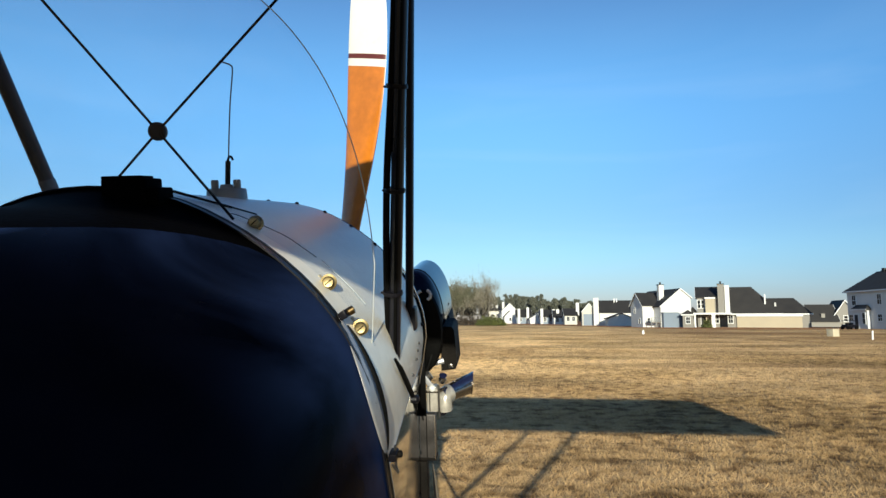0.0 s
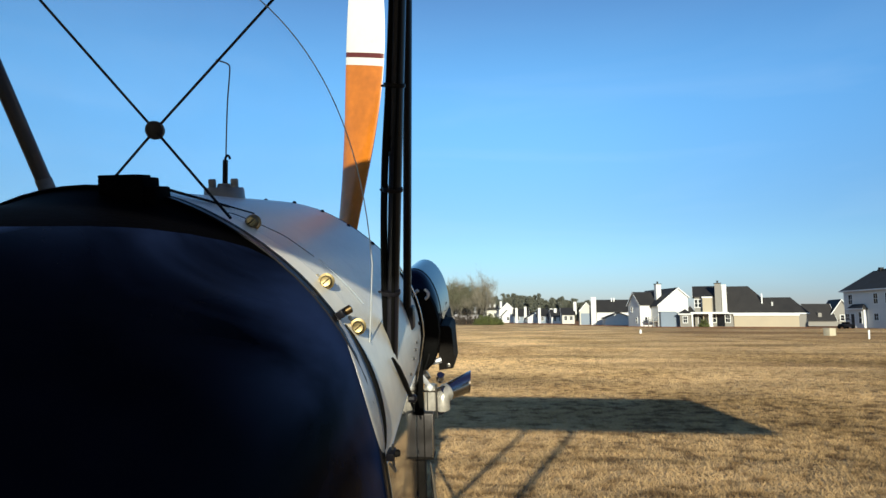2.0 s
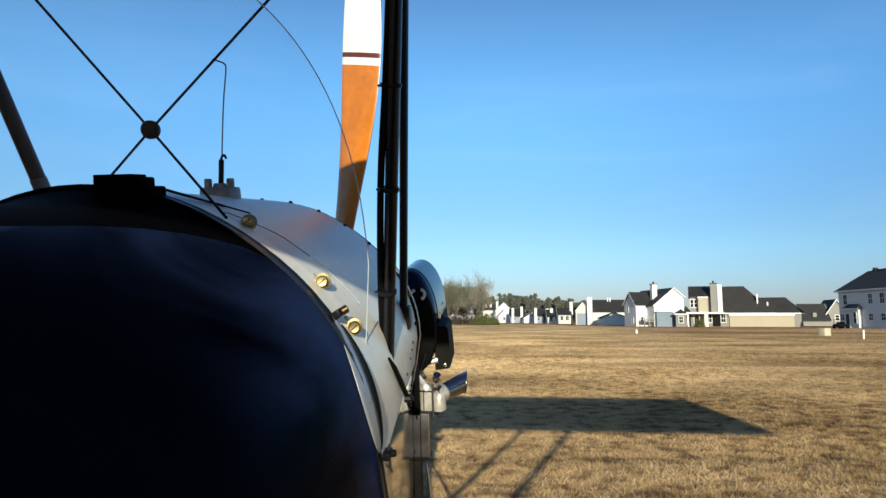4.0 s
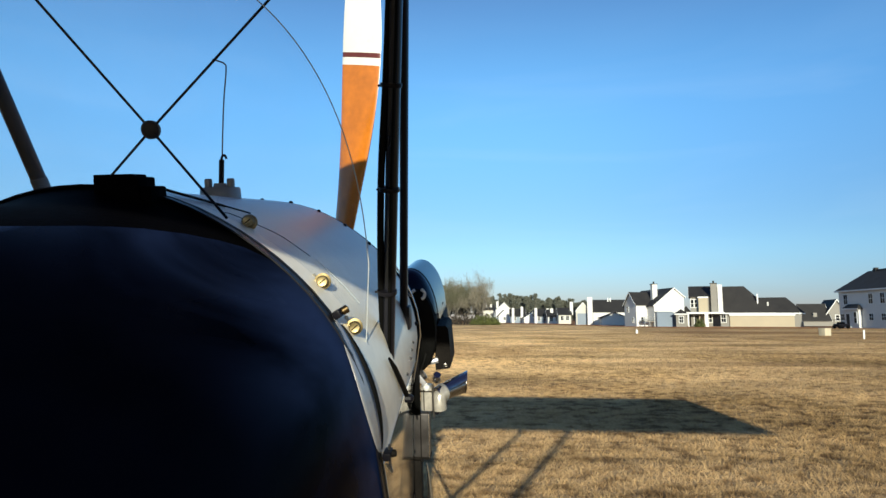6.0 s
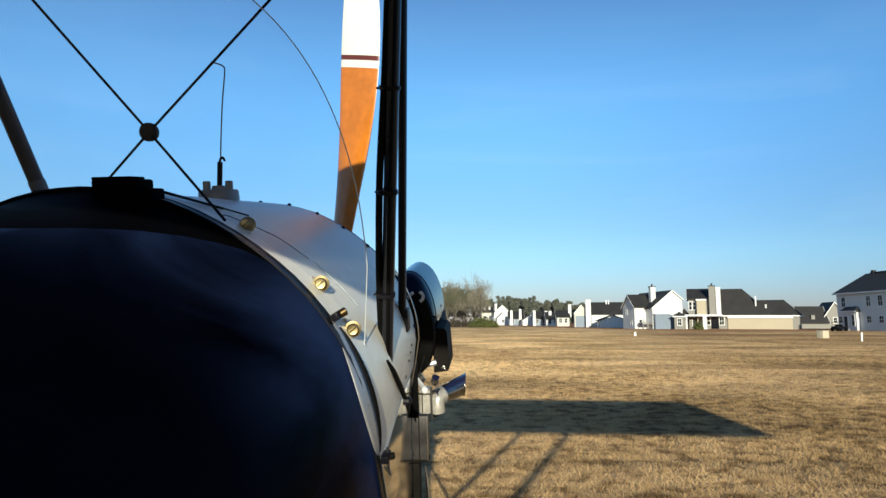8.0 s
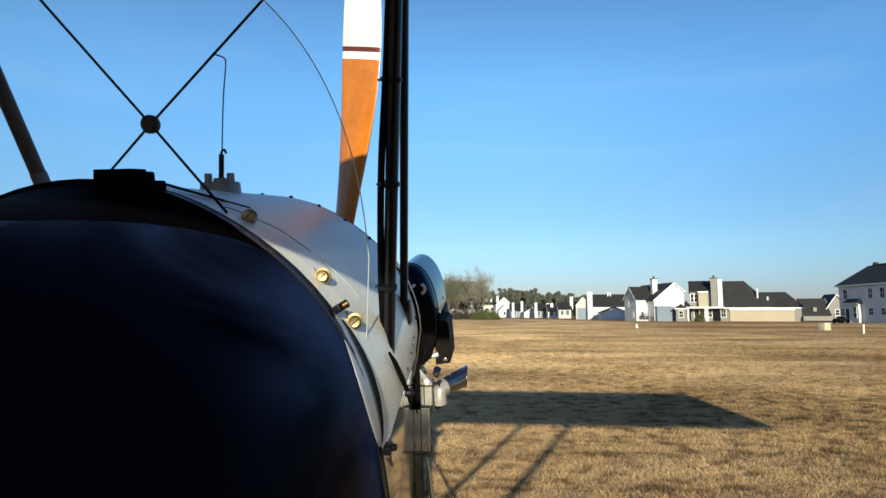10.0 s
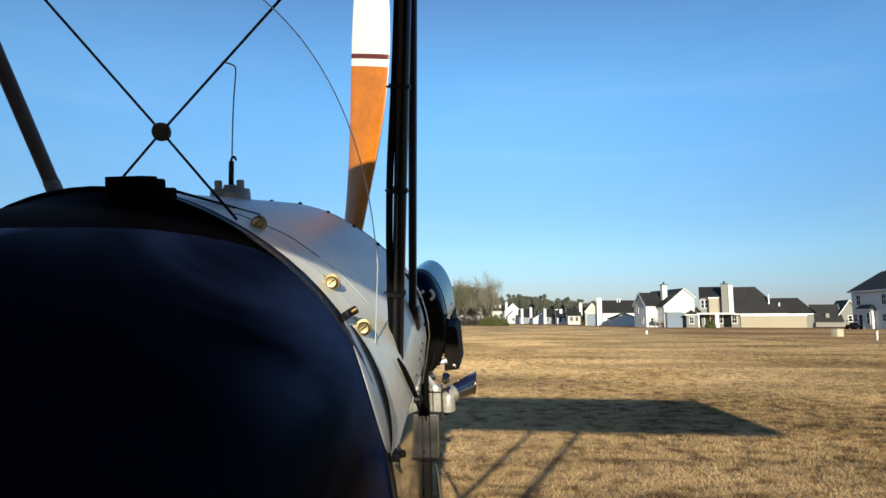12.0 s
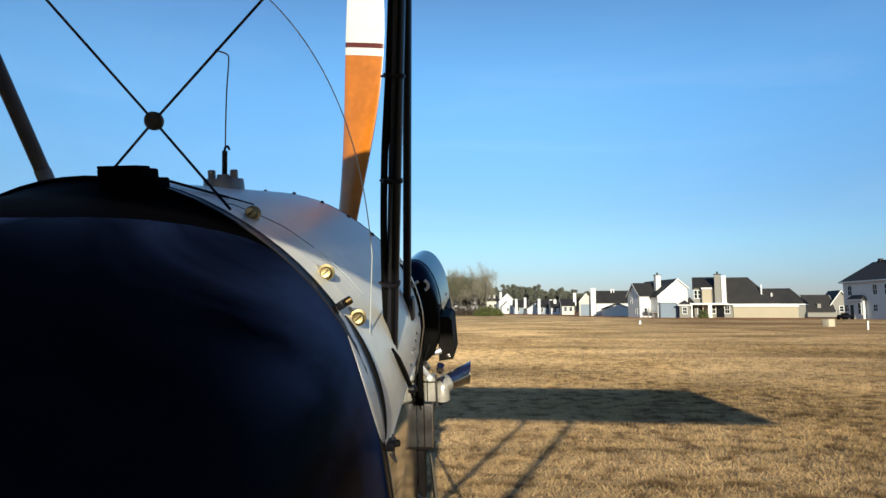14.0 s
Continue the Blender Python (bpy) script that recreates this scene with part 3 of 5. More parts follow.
def build_fuel_cap():
    cap = part("fuel_cap", turned([(0.034, -0.012), (0.033, 0.004), (0.031, 0.007), (0.012, 0.007), (0.010, 0.014), (0.0085, 0.014)], Matrix.Translation((0.024, -0.725, 0.318)), 24), GREYPAINT, plane, "grey cast fuel cap")
    for dx in (-0.021, 0.019):
        part("lug", turned([(0.0065, 0), (0.0065, 0.013), (0.005, 0.015)], Matrix.Translation((0.024 + dx, -0.725, 0.325)), 12), GREYPAINT, cap)
    part("guide_tube", sweep([(0.026, -0.725, 0.330), (0.029, -0.725, 0.372)], 0.0045, 10), BLACK, cap)
    wire = curve_points([(0.028, -0.725, 0.34), (0.032, -0.725, 0.40), (0.038, -0.724, 0.47), (0.0445, -0.723, 0.522), (0.042, -0.723, 0.532), (0.034, -0.724, 0.536), (0.022, -0.724, 0.540)], 6)
    part("float_gauge_wire", sweep(wire, 0.0013, 6), STEELWIRE, cap, "thin bent float gauge wire")
    hook = curve_points([(0.029, -0.727, 0.365), (0.031, -0.728, 0.376), (0.036, -0.728, 0.379), (0.039, -0.728, 0.373)], 5)
    part("hook", sweep(hook, 0.0022, 6), BLACK, cap)


build_fuel_cap()


def build_windscreen():
    """Bent sheet whose foot follows the cowl and whose rim is a tall arch."""
    def place(u, v):
        t = radians(-72 + 144 * u)
        foot = deck_point(-0.945, math.degrees(t), 0.002)
        q = abs(2 * u - 1)
        if q > 0.8:
            k = (q - 0.8) / 0.2
            rim_x, rim_z = 0.336 - 0.014 * k, 0.22 - 0.113 * k
        else:
            g = q / 0.8 * math.pi / 2
            rim_x, rim_z = 0.336 * math.sin(g) ** 0.8, 0.22 + 0.381 * max(0.0, math.cos(g)) ** 0.8
        rim_x = math.copysign(rim_x, t)
        x = foot.x + (rim_x - foot.x) * v
        z = foot.z + (rim_z - foot.z) * v
        y = -0.945 - 0.26 * (z - 0.10) + 0.010 * (1 - (x / 0.332) ** 2)
        return Vector((x, y, z))
    nu, nv = 48, 10
    bm = bmesh.new()
    vs = [[bm.verts.new(place(i / nu, j / nv)) for i in range(nu + 1)] for j in range(nv + 1)]
    for j in range(nv):
        for i in range(nu):
            bm.faces.new((vs[j][i], vs[j][i + 1], vs[j + 1][i + 1], vs[j + 1][i]))
    bmesh.ops.remove_doubles(bm, verts=bm.verts, dist=1e-5)
    pane = part("windscreen", bm, PLEXI, plane, "clear curved plexiglass windscreen")
    pane.visible_shadow = False
    pane.modifiers.new("thick", "SOLIDIFY").thickness = 0.001
    part("rim", sweep([place(i / 80, 1.0) for i in range(81)], 0.0007, 6), EDGE, pane, "pale polished plexiglass edge")
    part("foot_edge", sweep(curve_points([(0.244, -0.905, 0.219), (0.263, -0.903, 0.2), (0.283, -0.896, 0.177), (0.3, -0.885, 0.152)], 5), 0.0006, 6), EDGE, pane)
    for p in ((0.174, -0.968, 0.270), (0.269, -0.973, 0.194), (0.311, -0.984, 0.138), (-0.174, -0.968, 0.270), (-0.269, -0.973, 0.194)):
        out = Vector((p[0], 0, p[2])).normalized()
        way = (Vector((0, -1, 0)) + out * 0.25).normalized()
        s = part("brass_screw", turned([(0.0108, 0), (0.0108, 0.0014), (0.0078, 0.0024), (0.0074, 0.0085), (0.0062, 0.0100), (0.0030, 0.0094)], facing(Vector(p) + out * 0.006, way), 16), BRASS, pane, "tarnished brass thumb screw and washer")
        part("slot", boxed(Vector(p) + out * 0.006 + way * 0.0098, (0.0105, 0.0012, 0.0016), way.to_track_quat("Z", "Y").to_matrix().to_4x4() @ Matrix.Rotation(0.7, 4, "Z")), SOOT, s)
        part("foot", boxed(Vector(p) - out * 0.002 + Vector((0, 0.010, 0)) + out.cross(Vector((0, 1, 0))) * 0.006, (0.010, 0.020, 0.0018), out.to_track_quat("Z", "Y").to_matrix().to_4x4(), 0.0006), CARD, s, "pale bracket foot")
        part("bracket", boxed(Vector(p) + out * -0.003 + Vector((0, -0.006, 0)), (0.016, 0.012, 0.0025), out.to_track_quat("Z", "Y").to_matrix().to_4x4(), 0.0008), BRASS, s)


build_windscreen()
# thin dark line on the cowl beside the first brass screw
trace = curve_points([(0.150, -0.985, 0.2885), (0.156, -0.976, 0.287), (0.181, -0.949, 0.2705), (0.204, -0.930, 0.2545), (0.224, -0.922, 0.238), (0.240, -0.915, 0.224)], 6)
part("cowl_line", sweep(trace, 0.0006, 6), RUBBER, plane, "thin dark line on the cowl")


def build_compass():
    bm = boxed((0.062, -1.050, 0.318), (0.056, 0.036, 0.034), None, 0.003)
    c = part("instrument_box", bm, LEATHER, plane, "matt black instrument housing")
    part("box_step", boxed((0.094, -1.048, 0.311), (0.018, 0.034, 0.026), None, 0.003), LEATHER, c)
    part("box_top", boxed((0.058, -1.052, 0.336), (0.048, 0.03, 0.004), None, 0.0015), LEATHER, c)


build_compass()


def strut(name, a, b, r, ratio, mat, label=""):
    a, b = Vector(a), Vector(b)
    return part(name, sweep([a.lerp(b, i / 6) for i in range(7)], r, 14, None, True, ((0, 1, 0), ratio)), mat, plane, label)


WING_Z, WING_LE, CHORD, SPAN = 0.90, -0.90, 1.53, 4.60


def build_cabane():
    rear_top, front_top = (0.4011, -0.989, 0.92), (0.364, -0.752, 0.90)
    r = strut("cabane_strut", (0.3238, -0.812, 0.03), rear_top, 0.0095, 1.25, STRUT, "black tube cabane strut with a hose tied on")
    strut("cabane_strut", (0.3142, -0.592, 0.07), front_top, 0.0075, 1.9, BLACK, "black streamlined cabane strut")
    strut("cabane_strut", (-0.324, -0.812, 0.03), (-0.4011, -0.989, 0.92), 0.0095, 1.25, STRUT, "black tube cabane strut")
    strut("cabane_strut", (-0.2592, -0.66, 0.07), (-0.4366, -0.825, 0.90), 0.0088, 2.0, BLACK, "black streamlined cabane strut")
    strut("strut_sleeve", (-0.2977, -0.6958, 0.25), (-0.3186, -0.7153, 0.348), 0.0096, 2.0, WORN, "bare grey lower strut sleeve")
    for s, y in ((1, -0.752), (-1, -0.825)):
        strut("cabane_top_tube", (0.364 if s > 0 else -0.4366, y, 0.895), (0.401 * s, -1.02, 0.92), 0.010, 1.0, BLACK)
    base, top = Vector((0.3238, -0.812, 0.03)), Vector(rear_top)

    def along(k, dx, dy=0.0):
        return base.lerp(top, k) + Vector((dx, dy - 0.004, 0))
    hose = curve_points([along(0.0, -0.006), along(0.07, -0.008), along(0.15, -0.012), along(0.25, -0.0145), along(0.36, -0.0145), along(0.48, -0.0105), along(0.60, -0.008), along(0.75, -0.006), along(1.0, -0.006)], 8)
    part("hose", sweep(hose, 0.0052, 8), RUBBER, r, "black rubber hose")
    cable = curve_points([along(0.0, 0.004, -0.008), along(0.3, 0.002, -0.010), along(0.6, 0.004, -0.009), along(1.0, 0.002, -0.009)], 8)
    part("cable", sweep(cable, 0.0028, 6), RUBBER, r)
    for k in (0.148, 0.320, 0.478, 0.80):
        d = (top - base).normalized()
        m = facing(along(k, -0.003), d)
        part("tie_band", turned([(0.0148, -0.003), (0.0155, 0), (0.0148, 0.003)], m @ Matrix.Diagonal((1.0, 1.0, 1, 1)), 16), BLACK, r)
        part("tie_tail", boxed(along(k, -0.019), (0.005, 0.004, 0.003), None, 0.0008), BLACK, r)
    for s in (1, -1):
        part("strut_fitting", boxed((0.320 * s, -0.592, 0.07), (0.016, 0.03, 0.045), None, 0.004), BLACK, plane)
    # crossed bracing wires held by a round disc
    hubp = Vector((0.026, -0.928, 0.403))
    ends = [(0.166, -1.009, 0.283), (-0.126, -0.890, 0.281), (0.366, -0.977, 0.687), (-0.284, -1.085, 0.86)]
    for q in ends:
        part("bracing_wire", sweep([hubp, q], 0.0018, 8), DARKWIRE, plane)
    part("wire_disc", turned([(0.010, -0.005), (0.0128, -0.003), (0.0128, 0.003), (0.010, 0.005)], facing(hubp, (0.05, -1, -0.1)), 24), BLACK, plane, "round black disc clamping the crossed wires")
    # two short stays running to the cowl top beside the first brass screw
    part("stay_wire", sweep([(0.075, -1.0, 0.322), (0.128, -0.93, 0.296)], 0.0018, 6), DARKWIRE, plane)
    part("stay_wire", sweep([(0.085, -1.0, 0.320), (0.150, -0.90, 0.285)], 0.0012, 6), DARKWIRE, plane)


build_cabane()


def airfoil(n=14):
    up, lo = [], []
    for i in range(n + 1):
        u = (1 - math.cos(math.pi * i / n)) / 2
        t = 0.6 * (0.2969 * math.sqrt(u) - 0.126 * u - 0.3516 * u * u + 0.2843 * u ** 3 - 0.1015 * u ** 4)
        c = 0.16 * u * (1 - u)
        up.append((u, c + t))
        lo.append((u, c * 0.55 - t * 0.75))
    return up + list(reversed(lo[1:-1]))


def build_wing():
    prof = airfoil()
    rings = []
    # the centre section between the cabane struts is narrower, its leading edge set back
    # the set-back is unseen, added to lower the wing's shadow on the propeller
    for x, k, back in ((-SPAN, 0.90, 0), (-SPAN + 0.06, 0.98, 0), (-SPAN + 0.2, 1.0, 0), (-1.5, 1.0, 0), (-0.36, 1.0, 0), (-0.31, 1.0, 0.36), (0.31, 1.0, 0.36), (0.36, 1.0, 0), (1.5, 1.0, 0), (SPAN - 0.2, 1.0, 0), (SPAN - 0.06, 0.98, 0), (SPAN, 0.90, 0)):
        c = CHORD * k - back
        rings.append([(x, WING_LE - back - CHORD * (1 - k) / 2 - u * c, WING_Z + (w * k) * CHORD - u * c * 0.02) for u, w in prof])
    part("wing", loft(rings), NAVY_WING, plane, "navy fabric parasol wing")
    for s in (1, -1):
        strut("lift_strut", (0.34 * s, -1.36, -0.38), (2.25 * s, -1.32, 0.91), 0.016, 2.2, BLACK)
        strut("lift_strut", (0.36 * s, -2.06, -0.37), (2.44 * s, -2.06, 0.90), 0.019, 2.2, BLACK)
        part("tailplane", boxed((0.75 * s, -5.15, 0.12), (1.35, 0.75, 0.035), None, 0.012), NAVY_WING, plane)
    part("fin", boxed((0, -5.45, 0.45), (0.035, 0.62, 0.75), None, 0.012), NAVY_WING, plane)


build_wing()


def rounded(w, d, r, n=4):
    """Corner-rounded rectangle, half sizes w by d, as a closed ring."""
    return [(sx * (w - r) + r * math.cos(q), sy * (d - r) + r * math.sin(q)) for sx, sy, q0 in ((1, 1, 0), (-1, 1, 1), (-1, -1, 2), (1, -1, 3)) for q in (math.pi / 2 * (q0 + j / n) for j in range(n + 1))]


def build_engine():
    block = part("engine_block", boxed((0, -0.27, -0.03), (0.30, 0.36, 0.26), None, 0.03), SOOT, plane, "dark oily aircraft engine block")
    part("crank_nose", turned([(0.10, 0), (0.085, 0.06), (0.05, 0.10)], facing((0, -0.13, 0), (0, 1, 0)), 20), SOOT, block)
    for s in (1, -1):
        for y in (-0.30, -0.15):
            cyl = bmesh.new()
            for k in range(10):
                x = 0.16 + 0.018 * k
                turned([(0.058, -0.003), (0.060, 0), (0.058, 0.003)], facing((x * s, y, -0.03), (s, 0, 0)), 20, cyl)
            turned([(0.048, 0.14), (0.048, 0.345)], facing((0, y, -0.03), (s, 0, 0)), 16, cyl)
            c = part("cylinder", cyl, SOOT, plane, "black finned cylinder")
            rx = (0.360 if y < -0.2 else 0.335) * s
            cover = part("rocker_cover", loft([[(rx + s * (k - 0.017), yy, z) for k, z in ((0.000, -0.113), (0.034, -0.108), (0.038, -0.098), (0.032, -0.014), (0.026, -0.006), (0.006, -0.006), (0.0, -0.014))] for yy in (y - 0.03, y - 0.026, y + 0.066, y + 0.07)]), SOOT, c, "sooty rocker cover")
            part("cover_bolt", turned([(0.006, 0), (0.006, 0.006), (0.003, 0.007)], facing((rx + s * 0.006, y - 0.03, -0.10), (0, -1, 0)), 8), CHROME, cover)
            part("spark_lead", sweep(curve_points([(0.30 * s, y - 0.06, 0.02), (0.33 * s, y - 0.09, -0.04), (0.31 * s, y - 0.10, -0.11)], 8), 0.004, 6), RUBBER, c)
        # rounded cooling scoop over each bank
        rings = []
        for i in range(13):
            v = i / 12
            yy = -0.375 + 0.30 * v
            grow = min(1.0, math.sqrt(max(0.0, 1 - (1 - min(1, v / 0.30)) ** 2)))
            rings.append([(s * (0.280 + 0.066 * grow * math.cos(t)), yy, -0.01 + (0.134 * grow) * math.sin(t)) for t in (math.pi * j / 20 for j in range(21))])
        part("scoop_bead", sweep(rings[4], 0.0014, 6), BLACK, plane)
        part("cooling_scoop", loft(rings, caps=False, closed=False), BLUEBLACK, plane, "glossy blue-black rounded cooling scoop")
        part("baffle", turned([(0.026, -0.014), (0.043, -0.008), (0.046, 0.0), (0.043, 0.008), (0.026, 0.014)], Matrix.Translation((0.309 * s, -0.385, -0.004)) @ Matrix.Diagonal((1.0, 1, 2.1, 1)) @ facing((0, 0, 0), (0, 1, 0)), 20), RUBBER, plane)
        # two white curves stand in for sun glints below the scoop
        for ends in (((0.297, 0.080), (0.303, 0.088), (0.311, 0.094)), ((0.325, 0.096), (0.332, 0.089), (0.332, 0.080), (0.326, 0.074))):
            part("baffle_glint", sweep(curve_points([(x * s, -0.417, z) for x, z in ends], 5), 0.0034, 8), TRIM, plane, "short white curve painted as a sun glint")
        muff = part("muffler_box", loft([[(s * (0.3325 + k * cx), -0.413 + k * cy, z) for cx, cy in rounded(0.0135, 0.017, 0.006)] for z, k in ((-0.178, 0.8), (-0.176, 0.97), (-0.172, 1.0), (-0.128, 1.0), (-0.124, 0.97), (-0.122, 0.8))]), MUFF, plane, "bright sheet-metal heat muff")
        part("muff_seam", boxed((0.327 * s, -0.4305, -0.150), (0.0022, 0.002, 0.050), None, 0.0006), SOOT, muff)
        part("muff_band", boxed((0.3325 * s, -0.413, -0.131), (0.0285, 0.0355, 0.0045), None, 0.001), CHROME, muff)
        duct = part("muff_duct", boxed((0.319 * s, -0.413, -0.2355), (0.0365, 0.031, 0.105), None, 0.004), DUCT, muff, "dull sheet-metal duct")
        part("duct_seam", boxed((0.318 * s, -0.4290, -0.2355), (0.0022, 0.003, 0.104), None, 0.0008), SOOT, duct)
        part("duct_edge", boxed((0.3365 * s, -0.4290, -0.234), (0.0026, 0.003, 0.102), None, 0.0008), ALUMINIUM, duct)
        part("duct_band", boxed((0.319 * s, -0.413, -0.286), (0.039, 0.034, 0.006), None, 0.001), SOOT, duct)
        part("lower_duct", boxed((0.3075 * s, -0.42, -0.345), (0.021, 0.03, 0.110), None, 0.003), SOOT, muff, "black lower duct")
        part("lower_edge", sweep([(0.330 * s, -0.43, -0.296), (0.334 * s, -0.43, -0.33), (0.340 * s, -0.43, -0.40)], [0.001, 0.004, 0.0065], 8), ALUMINIUM, muff, "bright bent sheet edge")
        part("exhaust_elbow", sweep(curve_points([(0.361 * s, -0.418, -0.176), (0.360 * s, -0.418, -0.160), (0.361 * s, -0.414, -0.146), (0.372 * s, -0.402, -0.140)], 6), 0.0155, 14), MUFF, plane, "stubby polished exhaust elbow")
        part("drain_tube", sweep([(0.347 * s, -0.43, -0.115), (0.348 * s, -0.43, -0.19)], 0.0024, 8), STEELWIRE, plane)
        # slash-cut exhaust pipe
        a0, a1 = Vector((0.352 * s, -0.415, -0.1455)), Vector((0.4176 * s, -0.345, -0.1350))
        d = (a1 - a0).normalized()
        rings = []
        for k, r in ((0.0, 0.0175), (0.3, 0.0190), (0.5, 0.0203), (0.8, 0.0222), (1.0, 0.0238), (0.985, 0.0222), (0.4, 0.0175)):
            ring = []
            side = d.cross(Vector((0, 0, 1))).normalized()
            up = side.cross(d)
            for j in range(20):
                t = 2 * math.pi * j / 20
                p = a0.lerp(a1, k) + side * math.cos(t) * r + up * math.sin(t) * r
                if k > 0.9:
                    p += d * ((a1.x - p.x + 0.1 * (p.z - a1.z) * s) / d.x) * 0.9
                ring.append(p)
            rings.append(ring)
        st = part("exhaust_pipe", loft(rings), CHROME, plane, "polished slash-cut exhaust pipe")
        part("stack_clamp", turned([(0.018, -0.006), (0.021, 0), (0.018, 0.006)], facing(a0.lerp(a1, 0.22), d), 18), GREYPAINT, st)
        part("drain_loop", sweep(curve_points([(0.345 * s, -0.42, -0.165), (0.352 * s, -0.42, -0.185), (0.362 * s, -0.42, -0.180), (0.366 * s, -0.42, -0.165)], 6), 0.0028, 6), BLACK, st)
        part("carb_fitting", turned([(0.007, 0), (0.009, 0.008), (0.006, 0.014), (0.009, 0.02)], facing((0.352 * s, -0.40, -0.117), (0.2 * s, -0.5, 1)), 12), CHROME, plane)
        part("throttle_lever", boxed((0.318 * s, -0.43, -0.10), (0.011, 0.005, 0.05), pose(0, 0, 0, 0, -38 * s, 0), 0.002), FLANGE, plane, "grey throttle lever")
        part("ball_joint", turned([(0.004, 0), (0.0075, 0.004), (0.0075, 0.010), (0.004, 0.014)], facing((0.334 * s, -0.432, -0.128), (0, -0.3, 1)), 12), TRIM, plane, "white ball joint")
        part("pushrod_tube", sweep([(0.20 * s, -0.36, -0.12), (0.35 * s, -0.34, -0.085)], 0.007, 8), FLANGE, plane)
        part("intake_pipe", sweep(curve_points([(0.12 * s, -0.40, -0.16), (0.24 * s, -0.41, -0.15), (0.325 * s, -0.395, -0.10)], 6), 0.013, 10), DULL, plane)


build_engine()


def build_propeller():
    R = 0.91
    hub = part("propeller_hub", turned([(0.05, -0.06), (0.075, -0.05), (0.075, 0.05), (0.06, 0.06)], facing((0, 0, 0), (0, 1, 0)), 24), WOOD, plane)
    part("hub_plate", turned([(0.06, 0.061), (0.06, 0.068), (0.02, 0.072)], facing((0, 0, 0), (0, 1, 0)), 24), ALUMINIUM, hub)
    tilt = Matrix.Rotation(radians(PROP_ANGLE), 4, "Y")

    def width(u):
        return 0.054 + 0.078 * math.sin(math.pi * min(1, u ** 1.3 * 0.75)) ** 1.2

    def ring(u, flip):
        c = width(u)
        if u > 0.92:
            c *= math.sqrt(max(0.1, 1 - ((u - 0.92) / 0.084) ** 4))
        tw = radians(62 - 46 * u ** 0.55)
        thick = 0.06 * (1 - u) ** 1.1 + 0.011
        sweepx = 0.03 * math.sin(math.pi * u) - 0.02 * u
        out = []
        for j in range(20):
            t = 2 * math.pi * j / 20
            p = Vector((math.cos(t) * c / 2 + sweepx, math.sin(t) * thick / 2 * (1 if math.sin(t) > 0 else 0.5), 0))
            q = Matrix.Rotation(-tw, 4, "Z") @ Vector((p.x, p.y, 0))
            v = Vector((q.x, q.y, u * R))
            if flip:
                v = Vector((-v.x, v.y, -v.z))
            out.append(tilt @ v)
        return out
    for flip in (False, True):
        spans = [("blade", WOOD, 0.03, 0.745, "orange varnished wooden blade"), ("tip_stripe", WHITE_TIP, 0.745, 0.768, "white stripe"),
                 ("red_stripe", RED, 0.768, 0.783, "dark red stripe"), ("blade_tip", WHITE_TIP, 0.783, 1.0, "white painted tip")]
        base = None
        for name, mat, u0, u1, lab in spans:
            n = 24 if u1 - u0 > 0.1 else 3
            ob = part(name, loft([ring(u0 + (u1 - u0) * i / n, flip) for i in range(n + 1)]), mat, base or hub, lab)
            base = base or ob


PROP_ANGLE = 9.0
build_propeller()


def build_gear():
    for s in (1, -1):
        ax = Vector((0.74 * s, -0.55, -1.04))
        strut("gear_leg", (0.29 * s, -0.46, -0.375), ax, 0.012, 1.7, BLACK, "black landing gear leg")
        strut("gear_leg", (0.335 * s, -1.15, -0.38), ax, 0.012, 1.7, BLACK)
        w = part("wheel", turned([(0.05, -0.07), (0.13, -0.05), (0.15, -0.02), (0.15, 0.02), (0.13, 0.05), (0.05, 0.07)], facing(ax + Vector((0.06 * s, 0, 0)), (s, 0, 0)), 28), ALUMINIUM, plane)
        prof = [(0.21 + 0.068 * math.cos(t), 0.062 * math.sin(t)) for t in (2 * math.pi * i / 16 for i in range(17))]
        m = facing(ax + Vector((0.06 * s, 0, 0)), (s, 0, 0))
        rings = [[m @ Vector((r * math.cos(q), r * math.sin(q), z)) for q in (2 * math.pi * j / 40 for j in range(40))] for r, z in prof]
        part("tyre", loft(rings, caps=False), RUBBER, w)
    strut("axle_bar", (-0.74, -0.55, -1.04), (0.74, -0.55, -1.04), 0.014, 1.0, BLACK)
    part("fuselage_shackle", boxed((0.29, -0.465, -0.37), (0.03, 0.04, 0.03), None, 0.004), BLACK, plane)
    part("tail_wheel", turned([(0.03, -0.02), (0.07, -0.015), (0.075, 0), (0.07, 0.015), (0.03, 0.02)], facing((0, -5.2, -0.245), (1, 0, 0)), 20), RUBBER, plane)
    part("tail_spring", sweep([(0, -4.9, -0.02), (0, -5.2, -0.245)], 0.012, 8), BLACK, plane)


build_gear()


# ---------------------------------------------------------------- houses
def walls(parent, x0, x1, y0, y1, h, mat, ridge=None, axis="x", label="", z0=0.0):
    bm = bmesh.new()
    if ridge is None:
        box(bm, ((x0 + x1) / 2, (y0 + y1) / 2, (z0 + h) / 2), (x1 - x0, y1 - y0, h - z0))
    elif axis == "x":
        ym = (y0 + y1) / 2
        loft([[(x, y0, z0), (x, y0, h), (x, ym, ridge), (x, y1, h), (x, y1, z0)] for x in (x0, x1)], bm=bm)
    else:
        xm = (x0 + x1) / 2
        loft([[(x0, y, z0), (x0, y, h), (xm, y, ridge), (x1, y, h), (x1, y, z0)] for y in (y0, y1)], bm=bm)
    return part("wall", bm, mat, parent, label, smooth=False)


